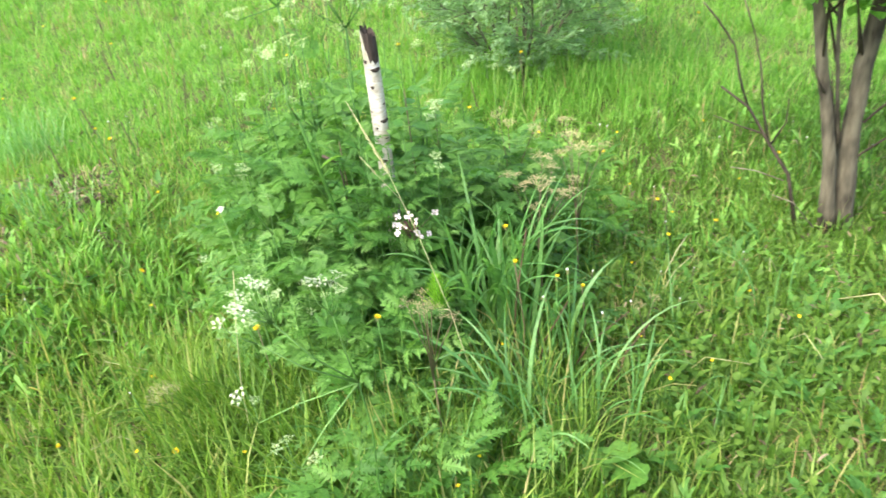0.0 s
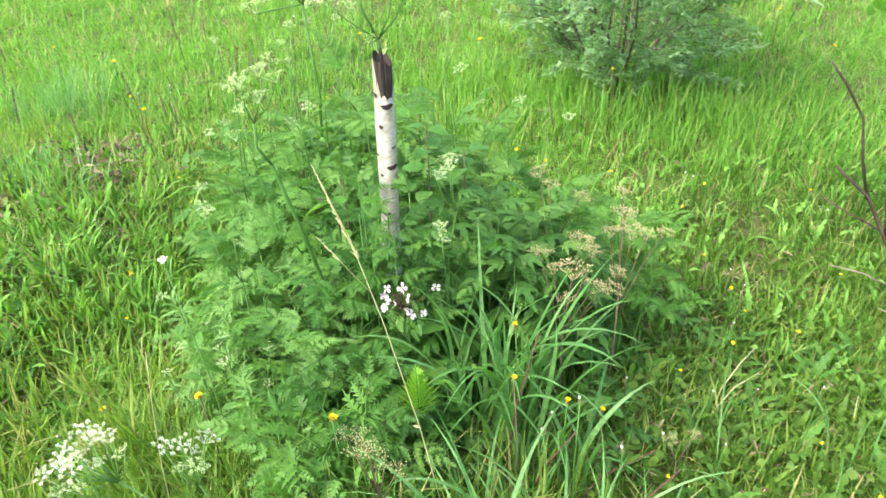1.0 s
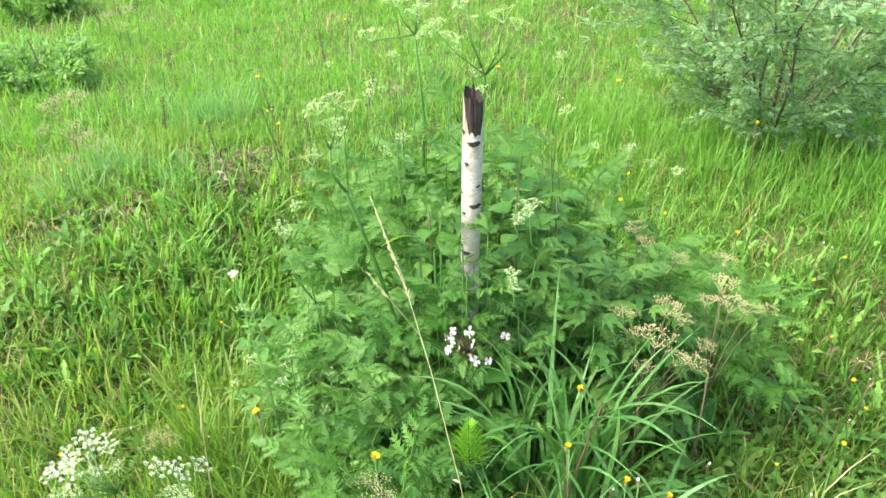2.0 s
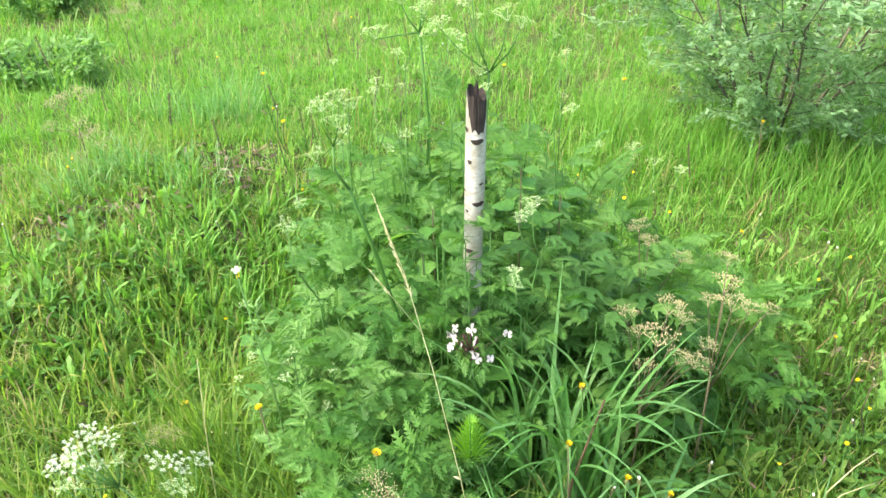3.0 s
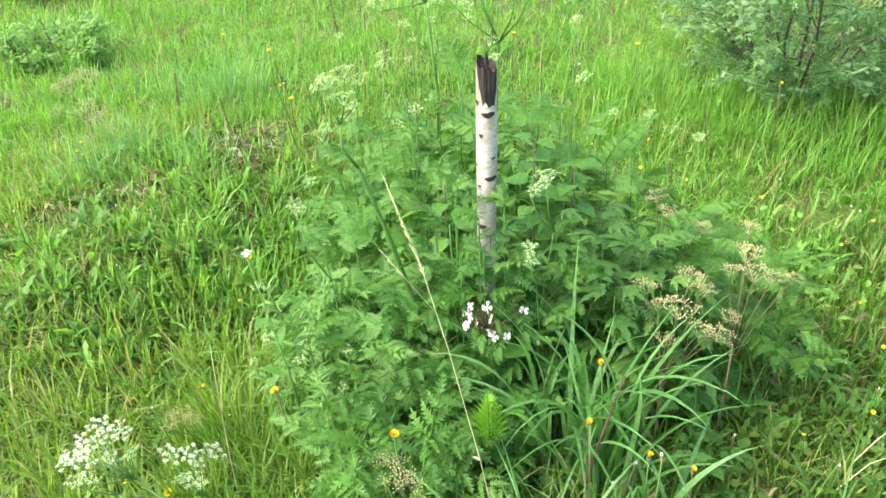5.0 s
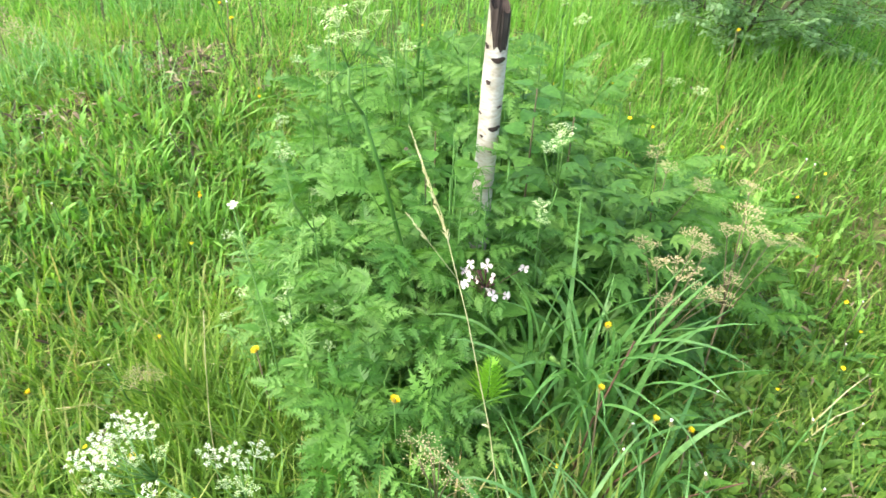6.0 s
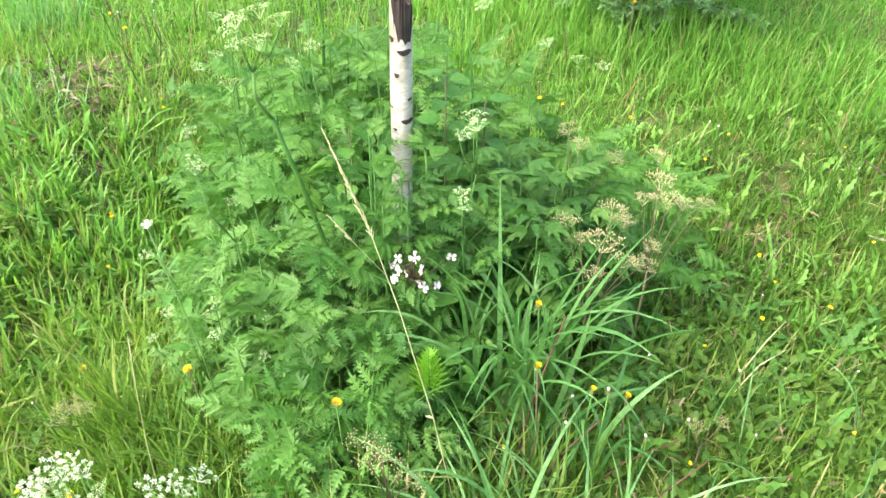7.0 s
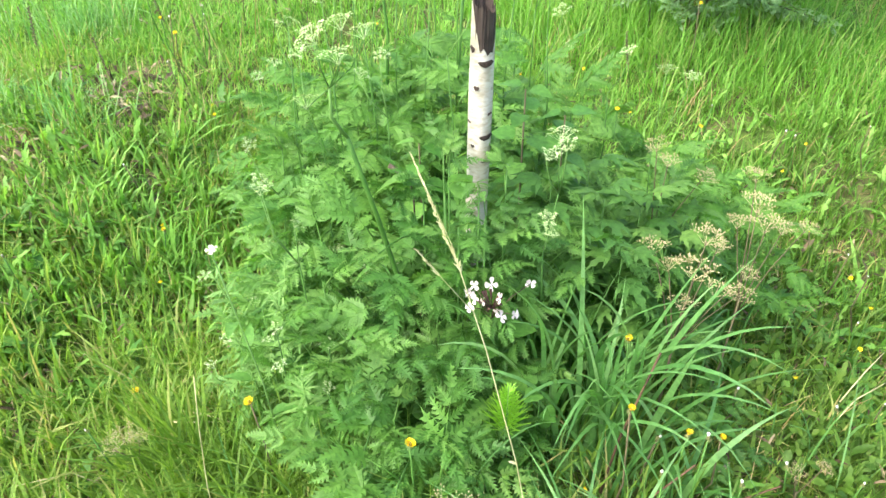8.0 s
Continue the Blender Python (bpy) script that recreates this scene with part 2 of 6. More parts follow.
class Shape:
    """Collects pieces of one mesh."""

    def __init__(self):
        self.v, self.f = [], []

    def add(self, verts, faces):
        n = len(self.v)
        self.v += [tuple(p) for p in verts]
        self.f += [tuple(i + n for i in f) for f in faces]

    def tube(self, pts, radii, sides=6, cap=True):
        pts = [Vector(p) for p in pts]
        rings, faces, verts = len(pts), [], []
        side = Vector((1, 0.013, 0.007))
        for i, p in enumerate(pts):
            d = (pts[min(i + 1, rings - 1)] - pts[max(i - 1, 0)]).normalized()
            u = (side - d * side.dot(d))
            u = (u if u.length > 1e-3 else d.orthogonal()).normalized()
            w = d.cross(u)
            for k in range(sides):
                a = 2 * math.pi * k / sides
                verts.append(p + (u * math.cos(a) + w * math.sin(a)) * radii[i])
        for i in range(rings - 1):
            for k in range(sides):
                a, b = i * sides + k, i * sides + (k + 1) % sides
                faces.append((a, b, b + sides, a + sides))
        if cap:
            faces.append(tuple(range((rings - 1) * sides, rings * sides)))
            faces.append(tuple(reversed(range(sides))))
        self.add(verts, faces)

    def leaf(self, at, along, up, length, width, profile, fold=0.15, droop=0.0):
        """A leaf with a midrib: profile lists (place along, half width)."""
        at, along, up = Vector(at), Vector(along).normalized(), Vector(up)
        side = along.cross(up)
        side = (side if side.length > 1e-4 else along.orthogonal()).normalized()
        up = side.cross(along).normalized()
        verts, faces = [], []
        for s, w in profile:
            mid = at + along * (s * length) - up * (droop * length * s * s)
            verts += [mid + side * (w * width) + up * (fold * w * width), mid, mid - side * (w * width) + up * (fold * w * width)]
        for i in range(len(profile) - 1):
            a = i * 3
            faces += [(a, a + 1, a + 4, a + 3), (a + 1, a + 2, a + 5, a + 4)]
        self.add(verts, faces)

    def mesh(self, name, mat, smooth=True):
        by = {}
        for f in self.f:
            by.setdefault(len(f), []).append(f)
        return make_mesh(name, np.array(self.v), [np.array(x) for x in by.values()], mat, smooth)


def scattered(name, jobs, mat):
    """One mesh of many copies: jobs are (template verts, template faces, matrices (n, 3, 3), places (n, 3))."""
    vs, fs, base = [], {}, 0
    for tv, tf, rot, pos in jobs:
        tv = np.asarray(tv, float)
        v = np.einsum("nij,kj->nki", rot, tv) + pos[:, None, :]
        vs.append(v.reshape(-1, 3))
        off = base + np.arange(len(pos)) * len(tv)
        for f in tf:
            fs.setdefault(len(f), []).append((off[:, None] + np.array(f)[None, :]))
        base += len(tv) * len(pos)
    return make_mesh(name, np.concatenate(vs), [np.concatenate(x) for x in fs.values()], mat)


def turns(yaw, tilt, roll, sx, sy, sz):
    """Rotation times scale, for arrays: roll about z, tilt about y, yaw about z."""
    c, s = np.cos(yaw), np.sin(yaw)
    ct, st = np.cos(tilt), np.sin(tilt)
    cr, sr = np.cos(roll), np.sin(roll)
    o, i = np.zeros_like(c), np.ones_like(c)
    rz = np.stack([np.stack([c, -s, o], -1), np.stack([s, c, o], -1), np.stack([o, o, i], -1)], -2)
    ry = np.stack([np.stack([ct, o, st], -1), np.stack([o, i, o], -1), np.stack([-st, o, ct], -1)], -2)
    r2 = np.stack([np.stack([cr, -sr, o], -1), np.stack([sr, cr, o], -1), np.stack([o, o, i], -1)], -2)
    return rz @ ry @ r2 * np.stack([sx, sy, sz], -1)[:, None, :]


def thing(name, place, label, category, group="", kind="", rz=0.0, rx=0.0, ry=0.0, scale=1.0):
    ob = new(name)
    ob.empty_display_size = 0.05
    ob.matrix_world = pose(*place, rx, ry, rz) @ Matrix.Diagonal((scale, scale, scale, 1))
    return tagged(ob, label, category, group, kind)


def part(name, data, parent, m=None, label=""):
    ob = new(name, data)
    ob.parent = parent
    if m is not None:
        ob.matrix_basis = m
    return tagged(ob, label)


def smooth01(t):
    t = np.clip(t, 0, 1)
    return t * t * (3 - 2 * t)


def ground_z(x, y):
    """Height of the meadow: a gentle rise, a bank to the west, a low mound round the birch stump."""
    x, y = np.asarray(x, float), np.asarray(y, float)
    z = 0.02 + 0.028 * np.clip(y - 1.5, -3, 10)
    z = z + 0.27 * smooth01((-0.95 - x) / 1.0) * smooth01((y - 0.9) / 1.3) * (1 - 0.5 * smooth01((y - 2.8) / 2.5))
    z = z + 0.15 * np.exp(-((x + 0.1) ** 2 + (y - 2.1) ** 2) / 0.5)
    z = z + 0.018 * np.sin(3.1 * x + 1.3) * np.sin(2.7 * y + 0.4) + 0.009 * np.sin(8.3 * x + 0.7 * y) * np.sin(7.1 * y - 1.9 * x)
    far = np.maximum(np.hypot(x, y - 3) - 14, 0)
    return z + 0.012 * far * np.clip(far / 30, 0, 1)


def gz(x, y):
    return float(ground_z(x, y))


# ---- ground ----
def build_ground():
    n = 190
    u = np.linspace(-1, 1, n)
    line = 9.0 * u + 700.0 * np.sign(u) * np.abs(u) ** 9
    gx, gy = np.meshgrid(line, line + 3.0)
    z = ground_z(gx, gy)
    v = np.stack([gx, gy, z], -1).reshape(-1, 3)
    i = np.arange(n * n).reshape(n, n)
    quads = np.stack([i[:-1, :-1], i[:-1, 1:], i[1:, 1:], i[1:, :-1]], -1).reshape(-1, 4)
    ob = new("ground", make_mesh("ground", v, [quads], SOIL))
    tagged(ob, "brown soil of an uneven green meadow with thin bare patches", "ground", kind="structure")


build_ground()

# bare spots where the soil shows: x, y, radius
BARE = [(-1.95, 2.58, 0.17), (-2.1, 2.33, 0.15), (-1.8, 2.95, 0.16), (-1.56, 2.68, 0.1), (0.8, 3.2, 0.12), (1.02, 3.15, 0.1), (-1.35, 2.0, 0.1), (-1.5, 1.75, 0.09), (-1.95, 3.3, 0.2), (-1.3, 1.55, 0.07), (1.3, 2.0, 0.14), (1.15, 2.35, 0.1), (0.5, 3.9, 0.15), (1.5, 2.8, 0.2), (-1.1, 2.25, 0.09), (-1.0, 1.6, 0.09), (-0.85, 2.02, 0.07), (-2.3, 2.0, 0.2), (-1.7, 2.15, 0.12), (0.9, 1.75, 0.08), (1.0, 2.75, 0.12), (0.75, 2.2, 0.07), (0.4, 1.75, 0.06), (0.95, 1.55, 0.08), (-1.93, 3.12, 0.2)]


def cover(x, y):
    """Share of blades kept: thin on bare spots and right under the herbs round the stump."""
    keep = 0.72 + 0.28 * np.sin(5.3 * x + 1.7 * y) * np.sin(4.1 * y - 2.2 * x + 1.0)
    for bx, by, r in BARE:
        keep *= 1 - 0.85 * np.exp(-((x - bx) ** 2 + (y - by) ** 2) / (r * r))
    keep *= 1 - 0.8 * np.exp(-((x + 0.15) ** 2 + (y - 2.2) ** 2) / 0.16)
    return keep


def blade_template(bend, segments=3, width=1.0):
    """Grass blade of height about 1, bending towards +x."""
    v, f = [], []
    for i in range(segments):
        s = i / segments
        w = width * (1.0 - 0.55 * s ** 1.5)
        x, z = bend * s * s, s * (1 - 0.35 * abs(bend) * s * s)
        v += [(x, -w, z), (x, w, z)]
    v.append((bend, 0, 1 - 0.35 * abs(bend)))
    for i in range(segments - 1):
        a = 2 * i
        f.append((a, a + 1, a + 3, a + 2))
    f.append((2 * segments - 2, 2 * segments - 1, 2 * segments))
    return np.array(v), f


BLADES = [blade_template(b) for b in (0.08, 0.2, 0.35, 0.55, 0.8, 1.05)]


def sow(count, x0, x1, y0, y1, height, width, lean=0.28, keep=cover, clump=0.6):
    """Blades over a rectangle, gathered in small tufts."""
    tufts = max(count // 9, 1)
    tx, ty = rng.uniform(x0, x1, tufts), rng.uniform(y0, y1, tufts)
    edge = 0.16 * min(x1 - x0, y1 - y0, 3.0)
    tx, ty = tx + rng.normal(0, edge, tufts), ty + rng.normal(0, edge, tufts)
    th = rng.uniform(0.7, 1.25, tufts)
    k = rng.integers(0, tufts, count)
    spread = 0.03 * clump * (1 + height[1] * 2)
    x = tx[k] + rng.normal(0, spread, count)
    y = ty[k] + rng.normal(0, spread, count)
    ok = rng.uniform(0, 1, count) < keep(x, y)
    x, y, k = x[ok], y[ok], k[ok]
    n = len(x)
    h = rng.uniform(*height, n) * th[k]
    jobs = []
    which = rng.choice(len(BLADES), n, p=[0.24, 0.28, 0.23, 0.14, 0.08, 0.03])
    wide = rng.uniform(*width, n)
    yaw = rng.uniform(0, 2 * math.pi, n)
    tilt = np.abs(rng.normal(0, lean, n))
    pos = np.stack([x, y, ground_z(x, y) - 0.01], -1)
    for i, (tv, tf) in enumerate(BLADES):
        m = which == i
        jobs.append((tv, tf, turns(yaw[m], tilt[m], rng.normal(0, 0.5, m.sum()), h[m], wide[m], h[m]), pos[m]))
    return jobs


def build_grass():
    near = sow(44000, -2.6, 2.3, 0.6, 2.9, (0.05, 0.15), (0.0017, 0.0043), 0.45, keep=lambda a, b: cover(a, b) * (1 - 0.8 * smooth01((a - 0.25) / 0.4)))
    near += sow(9000, -2.6, -0.75, 1.75, 3.3, (0.08, 0.17), (0.0018, 0.004), 0.45)
    near += sow(18000, -2.6, -0.7, 1.5, 3.2, (0.05, 0.11), (0.0018, 0.004), 0.55)
    near += sow(9000, 0.3, 1.9, 1.0, 3.2, (0.05, 0.11), (0.0016, 0.0036), 0.5)
    near += sow(2400, 0.4, 1.9, 1.2, 3.2, (0.1, 0.2), (0.0018, 0.0036), 0.3)
    near += sow(2600, -0.75, 0.3, 1.2, 1.85, (0.18, 0.34), (0.0025, 0.005), 0.22)
    near += sow(50000, -6, 6, -6, 0.3, (0.1, 0.22), (0.0026, 0.0052), 0.5)
    near += sow(5200, -1.5, -0.65, 1.2, 2.0, (0.13, 0.24), (0.002, 0.0046), 0.28)
    tagged(new("meadow_grass", scattered("meadow_grass", near, GRASS)), "fresh green meadow grass growing from soil", "grass", kind="stuff")
    mid = sow(46000, -2.9, 2.6, 2.7, 4.3, (0.05, 0.12), (0.0016, 0.0038), 0.42, keep=lambda a, b: cover(a, b) * (1 - 0.78 * smooth01((a - 0.0) / 0.4) * smooth01((4.4 - b) / 0.8)))
    mid += sow(9000, -10.0, -5.3, 2.5, 7.2, (0.12, 0.26), (0.003, 0.006), 0.38)
    mid += sow(64000, -5.5, 4.0, 4.1, 7.2, (0.06, 0.15), (0.002, 0.0046), 0.42)
    mid += sow(16000, -6.0, -2.6, 1.2, 4.2, (0.08, 0.2), (0.0018, 0.004), 0.35)
    mid += sow(5000, 2.2, 4.5, 1.2, 4.2, (0.12, 0.26), (0.0018, 0.004), 0.25)
    mid += sow(36000, -9.5, 5.5, 7.0, 12.0, (0.11, 0.24), (0.0035, 0.0075), 0.34)
    mid += sow(5000, -0.9, 1.4, 4.2, 5.2, (0.16, 0.32), (0.002, 0.0045), 0.25)
    tagged(new("tall_grass", scattered("tall_grass", mid, GRASS_FAR)), "bright yellow-green tall meadow grass further off", "grass", kind="stuff")
    far = sow(24000, -24, 20, 11.5, 30, (0.24, 0.42), (0.008, 0.016), 0.15)
    far += sow(18000, -18, -5, -6, 9, (0.2, 0.36), (0.005, 0.01), 0.35)
    far += sow(18000, 4, 16, -6, 9, (0.2, 0.36), (0.005, 0.01), 0.35)
    tagged(new("distant_grass", scattered("distant_grass", far, GRASS_FAR)), "green meadow grass reaching far away", "grass", kind="stuff")
    shade = sow(19000, 0.3, 2.0, 0.6, 2.9, (0.06, 0.15), (0.0018, 0.0044), 0.45)
    shade += sow(3600, 0.35, 2.2, 1.0, 3.6, (0.08, 0.16), (0.004, 0.008), 0.4)
    shade += sow(20000, 0.1, 2.6, 2.5, 4.2, (0.05, 0.13), (0.0016, 0.004), 0.42)
    shade += sow(3400, -0.8, 0.3, 1.4, 1.85, (0.16, 0.3), (0.003, 0.0056), 0.25)
    shade += sow(1300, -0.85, -0.35, 1.55, 1.95, (0.15, 0.28), (0.003, 0.0056), 0.28)
    tagged(new("dark_grass", scattered("dark_grass", shade, HERB)), "darker green upright grass beside the flower clump", "grass", kind="stuff")
    dry = sow(4200, -2.6, 2.3, 1.0, 4.2, (0.08, 0.2), (0.0008, 0.002), 0.95, clump=2.0)
    dry += sow(5200, -2.5, -0.7, 1.3, 3.2, (0.07, 0.17), (0.0009, 0.002), 0.7)
    dry += sow(2600, -6, 3, 3.4, 8.5, (0.14, 0.3), (0.0012, 0.0022), 0.35)
    dry += sow(500, -2.4, -1.2, 1.5, 3.4, (0.06, 0.14), (0.001, 0.0025), 1.3, keep=lambda a, b: np.ones_like(a))
    dry += sow(1300, 0.4, 2.0, 1.2, 4.0, (0.06, 0.14), (0.0012, 0.0026), 1.1, keep=lambda a, b: 1.15 - cover(a, b), clump=1.5)
    tagged(new("dry_grass", scattered("dry_grass", dry, DRY)), "last year's dry straw-coloured grass lying between green blades", "dry grass", kind="stuff")


build_grass()


# ---- low leaves between the grass ----
def oval_template():
    v, f = [(0, 0, 0)], []
    prof = [(0.18, 0.6), (0.45, 1.0), (0.75, 0.75), (1.0, 0.0)]
    for s, w in prof:
        if w:
            v += [(s, -0.36 * w, 0.08 * w), (s, 0, -0.02 * s), (s, 0.36 * w, 0.08 * w)]
        else:
            v.append((s, 0, -0.08))
    f = [(0, 1, 2), (0, 2, 3), (1, 4, 5, 2), (2, 5, 6, 3), (4, 7, 8, 5), (5, 8, 9, 6), (7, 10, 8), (8, 10, 9)]
    return np.array(v, float), f


def lance_template():
    v, f = oval_template()
    v = v.copy()
    v[:, 1] *= 0.38
    v[:, 2] -= 0.25 * v[:, 0] ** 2
    return v, f


def lobed_template():
    """Long leaf with backward-pointing lobes, like a dandelion's."""
    v, f = [], []
    for i in range(9):
        s = i / 8
        w = 0.16 * math.sin(math.pi * min(s * 0.85 + 0.1, 1)) * (1.0 if i % 2 else 0.45)
        z = 0.32 * s - 0.45 * s * s
        v += [(s, -w, z + 0.1 * w), (s, 0, z), (s, w, z + 0.1 * w)]
    for i in range(8):
        a = 3 * i
        f += [(a, a + 3, a + 4, a + 1), (a + 1, a + 4, a + 5, a + 2)]
    return np.array(v), f


def build_low_leaves():
    ov, la, lo = oval_template(), lance_template(), lobed_template()
    jobs = []

    def lay(tpl, n, box, size, lift, tilt, keep=cover):
        x, y = rng.uniform(box[0], box[1], n), rng.uniform(box[2], box[3], n)
        ok = rng.uniform(0, 1, n) < keep(x, y)
        x, y = x[ok], y[ok]
        k = len(x)
        s = rng.uniform(*size, k)
        pos = np.stack([x, y, ground_z(x, y) + rng.uniform(*lift, k)], -1)
        jobs.append((tpl[0], tpl[1], turns(rng.uniform(0, 6.28, k), rng.normal(tilt, 0.35, k), rng.normal(0, 0.2, k), s, s, s), pos))

    lay(ov, 5000, (-2.4, 2.2, 1.0, 2.9), (0.014, 0.032), (0.02, 0.11), -0.15)
    lay(ov, 1500, (0.2, 1.9, 1.0, 2.6), (0.018, 0.038), (0.02, 0.1), -0.25)
    lay(la, 1500, (-2.4, 2.2, 1.0, 3.2), (0.04, 0.08), (0.0, 0.05), -1.05)
    lay(lo, 1300, (-2.4, 2.2, 1.0, 3.0), (0.05, 0.09), (0.0, 0.02), -0.95)
    lay(lo, 1400, (0.3, 1.9, 0.9, 2.7), (0.05, 0.1), (0.0, 0.04), -0.85)
    tagged(new("low_herbs", scattered("low_herbs", jobs, HERB)), "small green clover, plantain and dandelion leaves between the grass", "herbs", kind="stuff")
    jobs.clear()
    jobs += sow(6500, -2.2, -0.85, 1.85, 3.1, (0.07, 0.15), (0.0035, 0.007), 0.38)
    jobs += sow(1400, -1.65, -1.05, 2.2, 2.9, (0.1, 0.19), (0.005, 0.009), 0.28)
    lay(lo, 450, (-2.3, -0.75, 1.8, 3.1), (0.06, 0.12), (0.0, 0.03), -1.1)
    lay(lo, 200, (-1.2, 0.9, 2.6, 3.6), (0.06, 0.11), (0.0, 0.05), -1.0)
    lay(lo, 700, (0.1, 2.2, 2.5, 4.2), (0.05, 0.1), (0.0, 0.04), -1.15)
    lay(ov, 300, (0.1, 2.2, 2.4, 4.2), (0.02, 0.04), (0.03, 0.1), -0.5)
    jobs += sow(1800, 0.1, 2.2, 2.6, 4.2, (0.07, 0.14), (0.004, 0.007), 0.3)
    tagged(new("broadleaf_herbs", scattered("broadleaf_herbs", jobs, BROADLEAF)), "soft light green broad leaves growing through the grass", "herbs", kind="stuff")


build_low_leaves()


def build_litter():
    """Brown dead leaves and thatch on the bare spots."""
    la, lo = lance_template(), lobed_template()
    jobs = []
    for bx, by, rad, n in ((-1.95, 2.58, 0.14, 50), (-1.93, 3.12, 0.18, 60), (-1.8, 2.95, 0.14, 30), (-1.56, 2.68, 0.09, 30), (-2.1, 2.33, 0.14, 45), (0.85, 3.2, 0.25, 20), (1.3, 2.0, 0.2, 16), (-1.0, 1.6, 0.09, 16)):
        for tpl, k, size in ((la, n, (0.03, 0.07)), (lo, n // 2, (0.04, 0.07))):
            x, y = rng.normal(bx, rad * 0.6, k), rng.normal(by, rad * 0.6, k)
            s = rng.uniform(*size, k)
            pos = np.stack([x, y, ground_z(x, y) + rng.uniform(0.0, 0.05, k)], -1)
            jobs.append((tpl[0], tpl[1], turns(rng.uniform(0, 6.28, k), rng.normal(-0.35, 0.5, k), rng.normal(0, 0.8, k), s, s, s), pos))
    for x0, x1, y0, y1, k in ((-2.4, -0.7, 1.2, 3.2, 1100), (0.35, 1.8, 1.2, 3.2, 700), (-3.5, 2.0, 3.2, 5.0, 500)):
        x, y = rng.uniform(x0, x1, k), rng.uniform(y0, y1, k)
        s = rng.uniform(0.02, 0.055, k)
        pos = np.stack([x, y, ground_z(x, y) + rng.uniform(0.01, 0.07, k)], -1)
        jobs.append((la[0], la[1], turns(rng.uniform(0, 6.28, k), rng.normal(-0.5, 0.5, k), rng.normal(0, 0.8, k), s, s * 0.7, s), pos))
    tagged(new("leaf_litter", scattered("leaf_litter", jobs, LITTER)), "brown dead leaves and thatch on bare soil", "dead leaves", kind="stuff")


build_litter()


